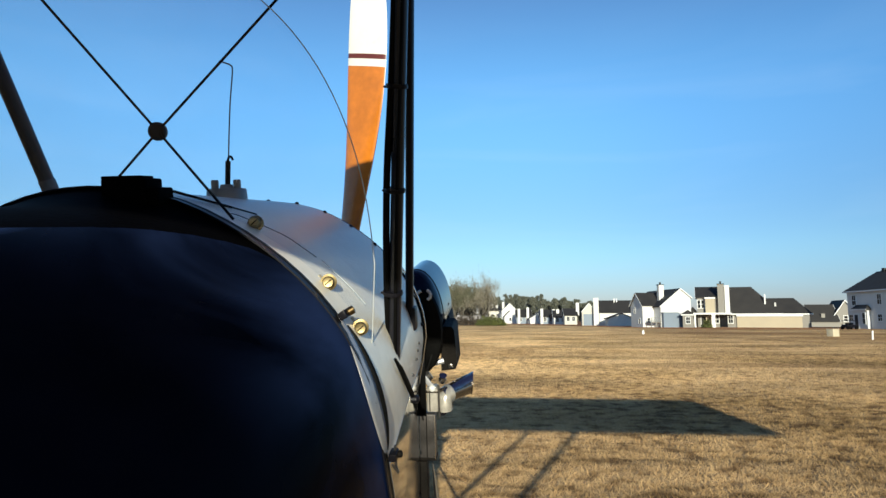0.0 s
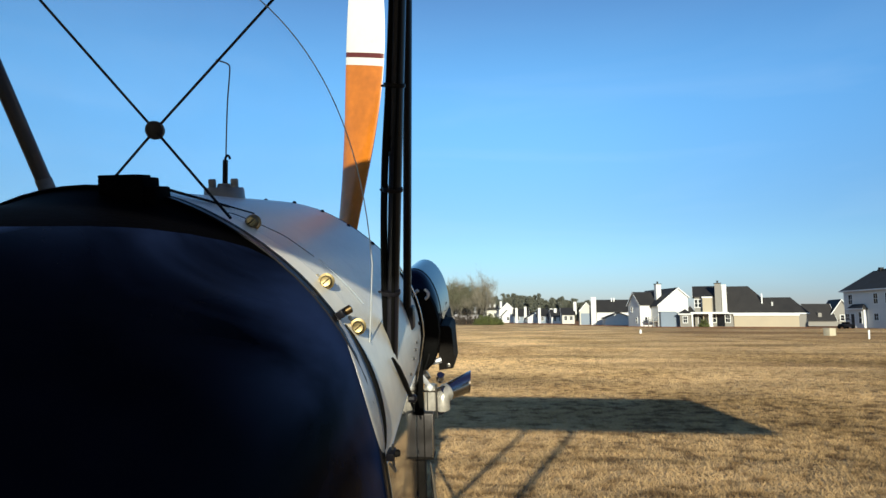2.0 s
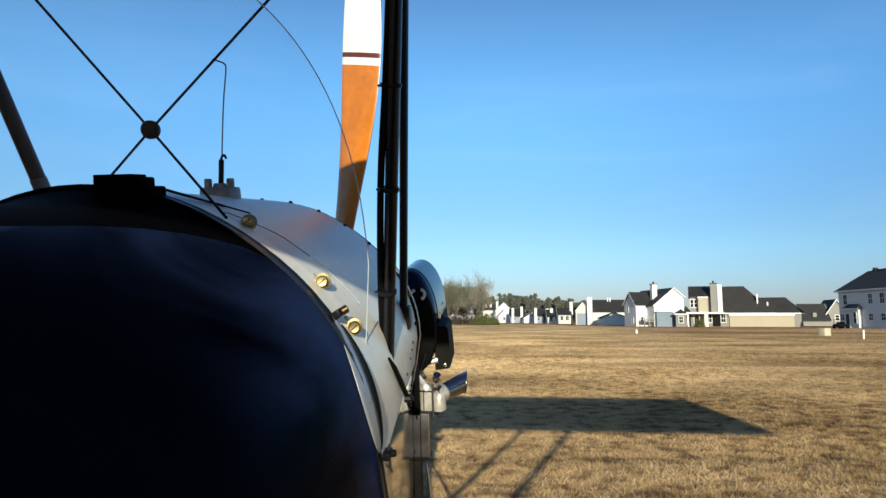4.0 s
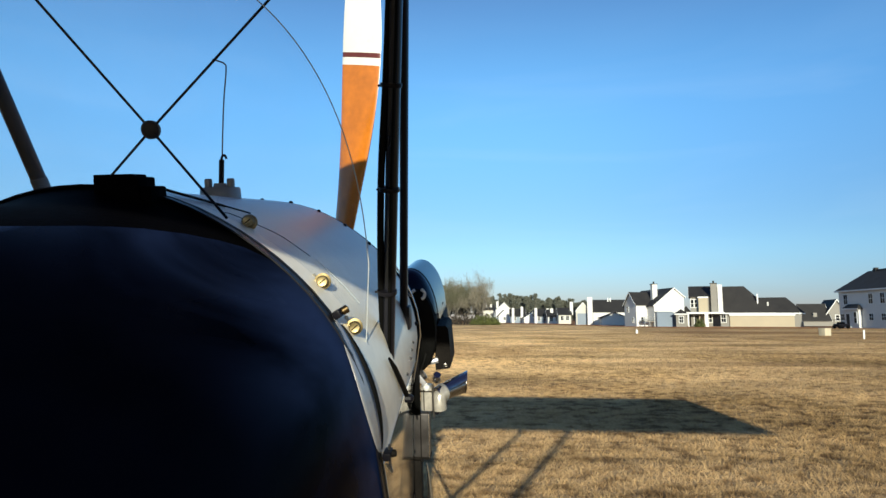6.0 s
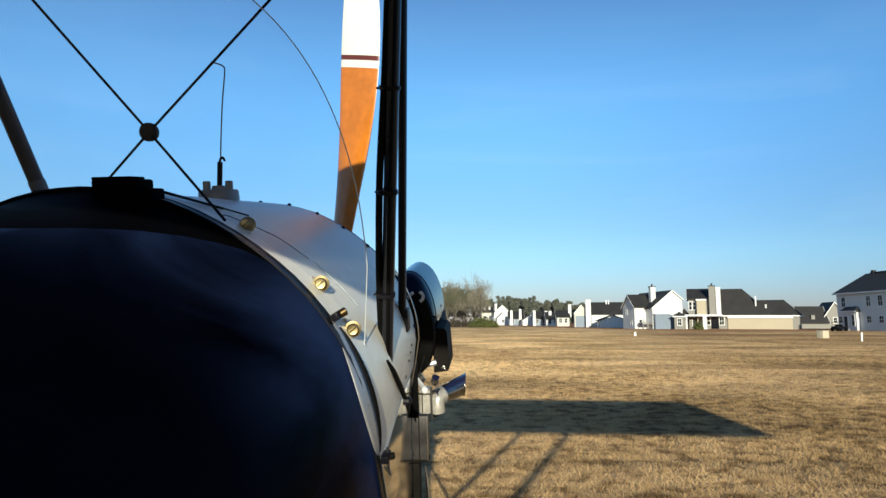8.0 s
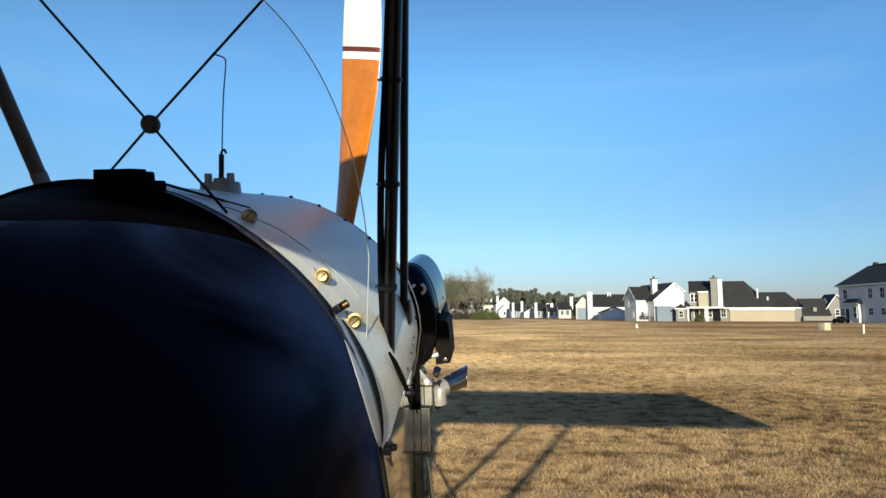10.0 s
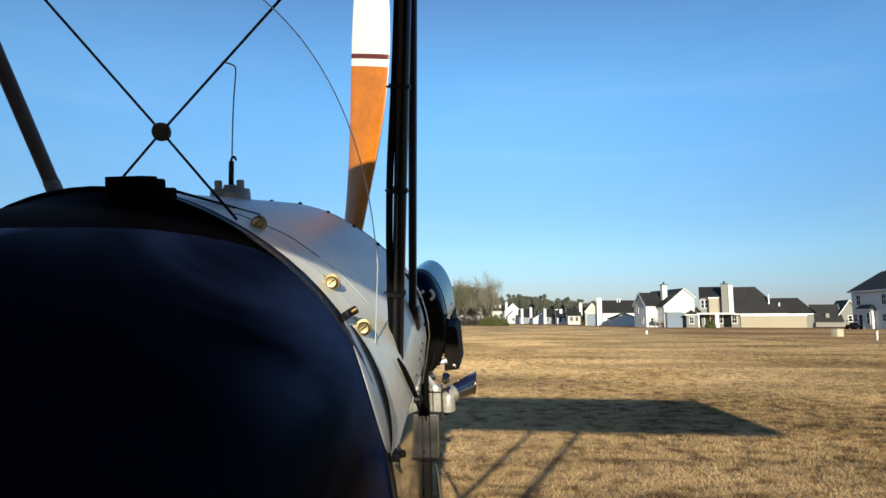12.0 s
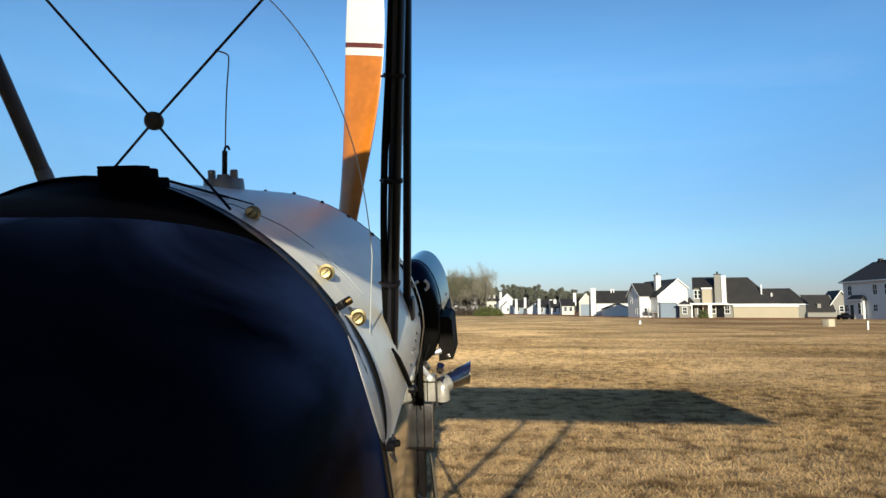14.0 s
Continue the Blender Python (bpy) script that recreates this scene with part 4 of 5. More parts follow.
def gable_roof(parent, x0, x1, y0, y1, h, ridge, axis="x", over=0.35, mat=None, trim=True):
    mat = mat or SHINGLE
    th = 0.16
    half = ((y1 - y0) if axis == "x" else (x1 - x0)) / 2
    drop = (ridge - h) / half * over
    mid = (y0 + y1) / 2 if axis == "x" else (x0 + x1) / 2
    prof = [(mid - half - over, h - drop + 0.02), (mid, ridge + 0.02), (mid + half + over, h - drop + 0.02),
            (mid + half + over, h - drop + 0.02 + th), (mid, ridge + 0.02 + th), (mid - half - over, h - drop + 0.02 + th)]
    a0, a1 = ((x0, x1) if axis == "x" else (y0, y1))
    at = (lambda s, q: (s, q[0], q[1])) if axis == "x" else (lambda s, q: (q[0], s, q[1]))
    r = part("roof", loft([[at(s, q) for q in prof] for s in (a0 - over, a1 + over)]), mat, parent, "dark asphalt shingle roof", smooth=False)
    if trim:
        for s in (a0 - over, a1 + over):
            e = 0.05 * (1 if s > a0 else -1)
            rim = [(q[0], q[1] - 0.06) for q in prof[:3]] + [(q[0], q[1] + 0.01) for q in prof[3:]]
            part("rake_board", loft([[at(s + k, q) for q in rim] for k in (e * 0.1, e)]), TRIM, r, smooth=False)
    return r


def hip_roof(parent, x0, x1, y0, y1, h, ridge, over=0.4, mat=None, run=None, run2=None):
    mat = mat or SHINGLE
    x0, x1, y0, y1 = x0 - over, x1 + over, y0 - over, y1 + over
    run = run or min(x1 - x0, y1 - y0) / 2
    run2 = run2 or run
    ym = (y0 + y1) / 2
    bm = bmesh.new()
    low = [bm.verts.new(p) for p in ((x0, y0, h), (x1, y0, h), (x1, y1, h), (x0, y1, h))]
    eav = [bm.verts.new(p) for p in ((x0, y0, h + 0.15), (x1, y0, h + 0.15), (x1, y1, h + 0.15), (x0, y1, h + 0.15))]
    if x1 - x0 >= y1 - y0:
        ra, rb = bm.verts.new((x0 + run, ym, ridge)), bm.verts.new((x1 - run2, ym, ridge))
        for f in ((eav[0], eav[1], rb, ra), (eav[1], eav[2], rb), (eav[2], eav[3], ra, rb), (eav[3], eav[0], ra)):
            bm.faces.new(f)
    else:
        xm = (x0 + x1) / 2
        ra, rb = bm.verts.new((xm, y0 + run, ridge)), bm.verts.new((xm, y1 - run2, ridge))
        for f in ((eav[1], eav[2], rb, ra), (eav[2], eav[3], rb), (eav[3], eav[0], ra, rb), (eav[0], eav[1], ra)):
            bm.faces.new(f)
    bm.faces.new(low)
    for i in range(4):
        bm.faces.new((low[i], low[(i + 1) % 4], eav[(i + 1) % 4], eav[i]))
    r = part("roof", bm, mat, parent, "dark asphalt shingle roof", smooth=False)
    bm = bmesh.new()
    for c, s in ((((x0 + x1) / 2, y0 - 0.03, h + 0.07), (x1 - x0, 0.05, 0.2)), ((x0 - 0.03, (y0 + y1) / 2, h + 0.07), (0.05, y1 - y0, 0.2))):
        box(bm, c, s)
    part("fascia", bm, TRIM, r, smooth=False)
    return r


def window(parent, x, y, z, w, h, side="front", bars=1):
    """Sash window; front faces -y, left faces -x."""
    turn = Matrix.Identity(4) if side == "front" else Matrix.Rotation(radians(-90), 4, "Z")
    m = Matrix.Translation((x, y, z)) @ turn
    t = 0.11

    def rect(g, y):
        return [(-w / 2 - g, y, -h / 2 - g), (w / 2 + g, y, -h / 2 - g), (w / 2 + g, y, h / 2 + g), (-w / 2 - g, y, h / 2 + g)]
    bm = loft([rect(0, 0.0), rect(t, 0.0), rect(t, -0.07), rect(0, -0.07), rect(0, 0.0)], caps=False)
    bm.transform(m)
    f = part("window", bm, TRIM, parent, "white framed sash window", smooth=False)
    bm = boxed((0, -0.025, 0), (w, 0.05, 0.06))
    bm.transform(m)
    part("meeting_rail", bm, TRIM, f, smooth=False)
    for i in range(bars):
        bm = boxed(((i + 1) * w / (bars + 1) - w / 2, -0.02, 0), (0.04, 0.04, h))
        bm.transform(m)
        part("glazing_bar", bm, TRIM, f, smooth=False)
    bm = boxed((0, -0.006, 0), (w, 0.012, h))
    bm.transform(m)
    part("pane", bm, PANE, f, "dark glass", smooth=False)
    return f


def chimney(parent, x, y, w, d, z0, z1, mat, cap=True):
    bm = boxed((x, y, (z0 + z1) / 2), (w, d, z1 - z0))
    c = part("chimney", bm, mat, parent, "boxed chimney chase", smooth=False)
    if cap:
        bm = boxed((x, y, z1 + 0.06), (w + 0.2, d + 0.2, 0.12))
        turned([(0.16, z1 + 0.1), (0.16, z1 + 0.45), (0.22, z1 + 0.47), (0.2, z1 + 0.55)], Matrix.Translation((x, y, 0)), 10, bm)
        part("flue_cap", bm, DARK, c, smooth=False)
    return c


def post(parent, x, y, h, w=0.28):
    bm = boxed((x, y, h / 2), (w, w, h))
    box(bm, (x, y, 0.1), (w + 0.12, w + 0.12, 0.2))
    box(bm, (x, y, h - 0.1), (w + 0.12, w + 0.12, 0.2))
    return part("porch_post", bm, TRIM, parent, smooth=False)


def door(parent, x, y, w=0.95, h=2.05, mat=None, z=0.0):
    bm = boxed((x, y - 0.03, z + h / 2), (w, 0.06, h))
    d = part("door", bm, mat or DARK, parent, smooth=False)
    bm = bmesh.new()
    for c, s in (((x - w / 2 - 0.06, y - 0.04, z + h / 2), (0.12, 0.1, h)), ((x + w / 2 + 0.06, y - 0.04, z + h / 2), (0.12, 0.1, h)), ((x, y - 0.04, z + h + 0.06), (w + 0.24, 0.1, 0.12))):
        box(bm, c, s)
    part("door_frame", bm, TRIM, d, smooth=False)


def at_view(px, d):
    return (px - 784) / 1079 * (0.9934 * d - 0.1)


# white two-storey house with a hip roof
h = thing("house", pose(67.1, 103.4, 0, 0, 0, -90.6) @ Matrix.Diagonal((1.1, 1.1, 1.1, 1)), "two-storey white house with dark hip roof and small entry bay", "house", "houses by the field")
walls(h, 0, 14, 0, 7, 5.4, WHITE_SIDING)
hip_roof(h, 0, 14, 0, 7, 5.4, 8.5, 0.4, SHINGLE, 2.3)
for x, z in ((1.6, 4.2), (7.1, 4.2), (9.5, 4.2), (12.2, 4.2), (0.7, 1.6), (7.0, 1.6), (9.5, 1.6), (12.2, 1.6)):
    window(h, x, 0, z, 0.85, 1.4 if z > 3 else 0.9)
walls(h, 1.9, 5.0, -0.5, 0, 2.7, WHITE_SIDING, label="projecting entry bay")
hip_roof(h, 1.9, 5.0, -0.5, 0.2, 2.7, 3.5, 0.25)
door(h, 2.7, -0.5, 0.8)
window(h, 4.3, -0.5, 1.5, 0.6, 1.6, bars=0)
part("ridge_vent", boxed((7.0, 3.5, 8.55), (8.0, 0.3, 0.16)), DARK, h, smooth=False)
chimney(h, 3.6, 3.5, 0.5, 0.5, 7.9, 8.9, DARK, False)

# low grey-brown houses behind it
h = thing("house", pose(at_view(1424, 128), 128, 0, 0, 0, -12), "grey-brown house with steep dark gables", "house", "houses by the field")
walls(h, 0, 5.0, 0, 6, 1.3, TAUPE_SIDING, 4.5, "x")
gable_roof(h, 0, 5.0, 0, 6, 1.3, 4.5, "x", 0.3, SHINGLE_B)
# tan gable wall in shade, the shade put in by the taupe siding
walls(h, 4.9, 8.6, 1, 7, 2.8, TAUPE_SIDING, 5.4, "y")
gable_roof(h, 4.9, 8.6, 1, 7, 2.8, 5.4, "y", 0.35)
window(h, 6.8, 1, 1.7, 0.7, 1.1, bars=0)
part("roof_dormer", boxed((2.4, 0.9, 2.3), (0.7, 1.0, 0.9)), TAUPE_SIDING, h, smooth=False)
chimney(h, -1.4, 5, 0.9, 0.9, 0, 4.6, TRIM, False)

# taupe house with big hip roof, porch and tall chimney
D = 120
h = thing("house", pose(at_view(1219, D), D, 0, 0, 0, -22) @ Matrix.Diagonal((0.97, 1.04, 1.04, 1)), "taupe and tan house with big dark roof, porch and chimney", "house", "houses by the field")
walls(h, 0.6, 4.6, 0, 7, 5.6, TAUPE_SIDING, 7.5, "x")
gable_roof(h, 0.6, 4.8, 0, 7, 5.6, 7.5, "x", 0.3)
walls(h, 2.1, 3.8, -0.9, 0, 5.3, TAN_SIDING, label="tan bay")
part("bay_cap", boxed((2.95, -0.45, 5.4), (1.95, 1.1, 0.25)), TRIM, h, smooth=False)
for x in (0.95, 1.65):
    window(h, x, 0, 4.3, 0.5, 1.4, bars=0)
walls(h, -1.1, 0.6, 0.8, 6, 2.4, TAUPE_SIDING, label="low side room")
hip_roof(h, -1.1, 0.6, 0.8, 6, 2.4, 3.9, 0.25, SHINGLE_B)
walls(h, -2.1, -0.2, -5.4, -1.0, 2.2, TAUPE_SIDING, label="low front room beside the porch")
hip_roof(h, -2.1, -0.2, -5.4, -1.0, 2.2, 3.2, 0.25, SHINGLE_B)
window(h, -1.15, -5.4, 1.3, 0.7, 1.1)
walls(h, 4.6, 7.6, 0.5, 7, 3.0, TAUPE_SIDING)
hip_roof(h, 5.2, 15.4, 0.2, 9, 2.35, 7.6, 0.3, SHINGLE_B, 0.7, 4.9)
hip_roof(h, 9.0, 20.5, 1.0, 8, 2.33, 5.4, 0.3, SHINGLE_B, 3.0, 2.6)
walls(h, 7.7, 18.9, 0.3, 9, 2.25, TAN_SIDING)
part("eave_board", boxed((13.3, 0.05, 2.15), (11.4, 0.12, 0.3)), TRIM, h, smooth=False)
walls(h, 18.9, 20.2, 0.5, 9, 2.2, TAUPE_SIDING)
# one chimney as two boxes: taupe for its shaded face, white for its lit
chimney(h, 5.0, -0.4, 1.15, 1.1, 2.6, 7.9, TAUPE_SIDING)
chimney(h, 6.1, -0.35, 0.85, 1.0, 2.6, 7.7, WHITE_SIDING, False)
# dark panel stands in for shade in the recess under the porch
part("porch_recess", boxed((5.0, 0.44, 1.15), (2.1, 0.1, 2.2)), PANE, h, "dark panel for the shaded recess under the porch", smooth=False)
part("porch_ceiling", boxed((5.3, -0.4, 2.5), (1.9, 1.6, 0.2)), TRIM, h, smooth=False)
part("porch_roof", boxed((3.2, -1.5, 2.5), (6.9, 2.6, 0.3)), TRIM, h, smooth=False)
for x in (0.1, 3.25, 3.6):
    post(h, x, -2.6, 2.4)
door(h, 1.7, 0, 0.9)
window(h, 4.0, 0, 1.5, 0.9, 1.4)
window(h, 6.6, 0.5, 1.5, 0.8, 1.4)
chimney(h, 12.9, 1.6, 0.22, 0.22, 4.2, 6.0, TRIM, False)
chimney(h, 14.6, 1.2, 0.3, 0.3, 3.8, 4.5, GREYPAINT, False)

# white gabled house: gable end to the field, wing and deck on its side
D = 118
h = thing("house", pose(at_view(1160, D), D, 0, 0, 0, 6.5), "white gabled two-storey house with dark roof and white chimney", "house", "houses by the field")
part("wall", loft([[(0, y, 0), (0, y, 4.1), (4.05, y, 7.35), (6.1, y, 5.7), (6.1, y, 0)] for y in (0, 14)]), WHITE_SIDING, h, smooth=False)
roof = part("roof", loft([[(-0.3, y, 3.88), (4.05, y, 7.37), (6.35, y, 5.52), (6.35, y, 5.68), (4.05, y, 7.53), (-0.3, y, 4.04)] for y in (-0.3, 14.3)]), SHINGLE, h, "dark asphalt shingle roof", smooth=False)
part("rake_board", loft([[(-0.3, y, 3.82), (4.05, y, 7.31), (6.35, y, 5.46), (6.35, y, 5.69), (4.05, y, 7.54), (-0.3, y, 4.05)] for y in (-0.35, -0.305)]), TRIM, roof, smooth=False)
walls(h, -2.3, 3.0, 3.0, 8.6, 4.3, WHITE_SIDING, 6.7, "x", label="projecting white side wing")
gable_roof(h, -2.3, 3.2, 3.0, 8.6, 4.3, 6.7, "x", 0.25)
chimney(h, 1.7, 3.4, 1.0, 0.9, 4.4, 8.3, WHITE_SIDING)
# low bluish block stands in for a shadow on the white gable wall
bm = loft([[(0.1, y, 0), (0.1, y, 2.75), (2.9, y, 2.75), (4.7, y, 1.9), (4.7, y, 0)] for y in (-0.9, -0.01)])
part("front_block", bm, SHADED_SIDING, h, "low bluish block for the shadow on the gable, with slanted end", smooth=False)
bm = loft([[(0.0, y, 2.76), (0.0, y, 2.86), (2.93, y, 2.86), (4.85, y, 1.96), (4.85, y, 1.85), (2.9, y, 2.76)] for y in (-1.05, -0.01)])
part("shadow_top", bm, SHADED_SIDING, h, smooth=False)
part("deck", boxed((-1.0, 1.0, 1.0), (2.0, 2.0, 0.2)), TAUPE_SIDING, h, smooth=False)
for x in (-1.95, -1.0, -0.05):
    part("deck_post", boxed((x, 0.05, 0.95), (0.12, 0.12, 1.9)), GREYPAINT, h, smooth=False)
for z in (1.35, 1.6, 1.85):
    part("deck_rail", boxed((-1.0, 0.05, z), (2.0, 0.08, 0.1)), GREYPAINT, h, smooth=False)
for y, z in ((6.9, 3.3), (4.6, 1.2)):
    window(h, -2.3, y, z, 0.7, 1.0, side="left", bars=0)
window(h, -1.1, 3.0, 1.3, 0.5, 1.0, bars=0)

# white house with a free chimney and a pale garage
D = 155
h = thing("house", pose(at_view(1022, D), D, 0, 0, 0, -10), "white house with long dark roof beside a pale gabled garage", "house", "houses by the field")
walls(h, 4.2, 13, 2, 9, 3.4, WHITE_SIDING, 6.3, "x")
gable_roof(h, 4.2, 13, 2, 9, 3.4, 6.3, "x", 0.3)
chimney(h, 3.4, 1.6, 1.25, 1.1, 0, 7.0, WHITE_SIDING, False)
walls(h, 0, 3.4, 3, 9, 3.6, CREAM_SIDING, 5.6, "y")
gable_roof(h, 0, 3.4, 3, 9, 3.6, 5.6, "y", 0.2)
# bluish panel painted as shade on the lower cream gable wall
part("gable_shade", boxed((1.7, 2.94, 1.5), (2.8, 0.1, 2.9)), SHADED_SIDING, h, smooth=False)
chimney(h, 8.2, 5.0, 0.25, 0.25, 5.6, 6.9, TRIM, False)
chimney(h, 8.8, 5.0, 0.25, 0.25, 5.6, 6.9, TRIM, False)
g = thing("garage", pose(at_view(1066, 146), 146, 0, 0, 0, -8), "white garage in shade with dark gabled roof", "garage")
walls(g, 0, 6.3, 0, 6, 1.7, WHITE_SIDING, 2.9, "y")
gable_roof(g, 0, 6.3, 0, 6, 1.7, 2.9, "y", 0.35, trim=False)


def row_house(px, d, w, eave, ridge, wall, axis, stacks, rot, label, deep=8.0):
    """House of the far row; stacks: (share of the width, top, free-standing) of each white chimney."""
    h = thing("house", pose(at_view(px, d), d, 0, 0, 0, rot), label, "house", "distant row of houses")
    walls(h, 0, w, 0, deep, eave, wall, ridge, axis)
    gable_roof(h, 0, w, 0, deep, eave, ridge, axis, 0.35)
    for share, top, free in stacks:
        chimney(h, w * share, -0.5 if free else deep * 0.3, 0.95, 0.9, 0 if free else eave, top, WHITE_SIDING, False)
    for share in ((0.28, 0.72) if axis == "x" else (0.5,)):
        window(h, w * share, 0, eave * 0.62, 0.9, 1.3)
    window(h, 0, deep * 0.45, eave * 0.6, 0.9, 1.2, side="left")
    return h


row_house(857, 285, 5.0, 5.8, 8.0, CREAM_SIDING, "x", ((0.25, 8.9, False), (0.7, 8.4, False)), -4, "distant cream house with dark roof and two chimneys")
row_house(879, 270, 7.0, 5.4, 8.7, WHITE_SIDING, "y", ((0.14, 9.4, False),), 3, "distant white house with steep gable")
row_house(884, 258, 4.8, 2.8, 5.2, WHITE_SIDING, "y", (), 2, "distant white annexe with dark porch gable", 5.0)
# the shade on the bluish walls of the row is in their siding colour
row_house(905, 244, 5.8, 2.7, 5.5, SHADED_SIDING, "x", ((0.16, 5.9, True), (0.76, 6.4, True)), -4, "distant shaded house with two tall white chimneys")
row_house(929, 234, 8.6, 1.9, 4.5, WHITE_SIDING, "y", (), 0, "distant low white house with broad gable")
row_house(948, 222, 5.1, 2.6, 5.1, SHADED_SIDING, "x", ((0.06, 5.5, True), (0.88, 5.3, True)), -5, "distant shaded house with white end chimneys")
row_house(971, 212, 4.3, 2.4, 4.7, WHITE_SIDING, "x", ((0.35, 5.2, False),), -5, "distant white house with low dark roof")
row_house(990, 196, 3.9, 2.9, 5.0, CREAM_SIDING, "x", ((1.1, 7.0, False),), -6, "distant cream house with white chimney")


# ---------------------------------------------------------------- markers in the field
s = thing("marker_stake", pose(at_view(1530, 43), 43, 0, 0, 2, 0), "white wooden marker stake in the grass", "stake")
part("stake", boxed((0, 0, 0.30), (0.11, 0.05, 0.62), None, 0.012), TRIM, s)
part("stake_cap", boxed((0, 0, 0.60), (0.12, 0.06, 0.05), None, 0.01), TRIM, s)
s = thing("utility_box", pose(at_view(1461, 52), 52, 0, 0, 0, 20), "beige utility box with dark lid edge on the field", "utility box")
part("box_body", boxed((0, 0, 0.28), (0.72, 0.6, 0.58), None, 0.03), CARD, s)
part("box_lid", boxed((0, 0, 0.60), (0.78, 0.66, 0.07), None, 0.02), CARD, s)
s = thing("marker_stake", pose(at_view(1128, 60), 60, 0, 0, 0, 0), "small white marker in the grass", "stake")
part("stake", boxed((0, 0, 0.16), (0.20, 0.1, 0.34), None, 0.03), TRIM, s)
part("stake_cap", boxed((0, 0, 0.36), (0.12, 0.08, 0.08), None, 0.02), TRIM, s)


def utility_cart(m):
    t = thing("utility_cart", m, "black open utility cart with flat roof beside the white house", "cart")
    part("cart_body", boxed((0, 0, 0.52), (1.9, 1.1, 0.42), None, 0.08), BLACK, t)
    part("cart_seat", boxed((-0.1, 0, 0.82), (0.5, 1.0, 0.3), None, 0.06), LEATHER, t)
    part("cart_roof", boxed((-0.1, 0, 1.30), (1.6, 1.1, 0.07), None, 0.02), BLACK, t)
    for x in (-0.8, 0.6):
        for y in (-0.5, 0.5):
            part("roof_post", sweep([(x, y, 0.6), (x, y, 1.28)], 0.025, 6), BLACK, t)
            w = part("wheel", turned([(0.10, -0.09), (0.26, -0.08), (0.28, 0), (0.26, 0.08), (0.10, 0.09)], facing((x, y, 0.28), (0, 1, 0)), 18), RUBBER, t)
    return t


utility_cart(pose(at_view(1491, 91), 91, 0, 0, 0, 10))


# ---------------------------------------------------------------- trees and brush
def leaf_cloud(centres, per, spread, size, rng, up=0.0):
    """Many small loose leaves as one mesh: (verts, faces)."""
    n = len(centres) * per
    c = np.repeat(np.array(centres, float), per, 0) + rng.normal(0, 1, (n, 3)) * np.array(spread)
    a = rng.normal(0, 1, (n, 3))
    a[:, 2] += up
    a /= np.linalg.norm(a, axis=1)[:, None]
    b = np.cross(a, rng.normal(0, 1, (n, 3)))
    b /= np.linalg.norm(b, axis=1)[:, None]
    s = size * rng.uniform(0.5, 1.4, (n, 1))
    v = np.stack([c - a * s, c + b * s * 0.5, c + a * s, c - b * s * 0.5], 1).reshape(-1, 3)
    return v, np.arange(n * 4).reshape(-1, 4)


def mesh_part(name, v, f, mat, parent, label=""):
    me = bpy.data.meshes.new(name)
    me.from_pydata([tuple(p) for p in v], [], [tuple(int(i) for i in q) for q in f])
    me.materials.append(mat)
    ob = new(name, me)
    ob.parent = parent
    return tagged(ob, label)


def branch(bm, tips, p, d, length, r, depth, rng):
    pts, rad = [p], [r]
    for i in range(3):
        d = (d + Vector(rng.normal(0, 0.14, 3)) + Vector((0, 0, 0.05))).normalized()
        p = p + d * length / 3
        pts.append(p)
        rad.append(r * (1 - 0.2 * (i + 1)))
    sweep(pts, rad, 5 if depth > 2 else 3, bm, caps=False)
    if depth == 0:
        tips.append(p)
        return
    for k in range(3 if depth > 1 else 4):
        side = Vector(rng.normal(0, 1, 3))
        side = (side - d * side.dot(d)).normalized()
        nd = (d * 0.9 + side * rng.uniform(0.30, 0.62) + Vector((0, 0, 0.28))).normalized()
        start = pts[-1] if k == 0 else pts[int(rng.integers(1, 4))]
        branch(bm, tips, start, nd, length * rng.uniform(0.6, 0.8), r * 0.45, depth - 1, rng)


def bare_tree(m, height, seed, twig):
    rng = np.random.default_rng(seed)
    t = thing("tree", m, "bare winter tree with fine tan twigs", "tree", "trees at the field edge")
    tips = []
    bm = bmesh.new()
    branch(bm, tips, Vector((0, 0, 0)), Vector((0, 0, 1)), height * 0.38, height * 0.017, 4, rng)
    part("trunk", bm, BARK, t)
    v, f = leaf_cloud(tips, 20, (0.42, 0.42, 0.8), 0.40, rng, 2.6)
    f4 = v.reshape(-1, 4, 3)
    mid = f4.mean(1, keepdims=True)
    axis = f4[:, 2:3] - f4[:, 0:1]
    f4[:, 1:2] = mid + (f4[:, 1:2] - mid) * 0.13
    f4[:, 3:4] = mid + (f4[:, 3:4] - mid) * 0.13
    mesh_part("crown", f4.reshape(-1, 3), f, twig, t, "haze of fine bare twigs")
    return t


def pine_tree(m, height, seed):
    rng = np.random.default_rng(seed)
    t = thing("pine_tree", m, "tall dark green pine in a far wood", "tree", "far pines")
    part("trunk", sweep([(0, 0, 0), (0.1, 0, height * 0.5), (0, 0.1, height * 0.97)], [height * 0.014, height * 0.010, height * 0.002], 6), BARK, t)
    cs = []
    for k in range(46):
        z = rng.uniform(0.30, 1.0)
        w = height * 0.19 * (1.05 - z) ** 0.6
        a = rng.uniform(0, 6.28)
        rr = w * math.sqrt(rng.uniform(0.05, 1))
        cs.append((rr * math.cos(a), rr * math.sin(a), z * height))
    v, f = leaf_cloud(cs, 34, (height * 0.03, height * 0.03, height * 0.02), 0.42, rng)
    mesh_part("crown", v, f, PINE, t)
    return t


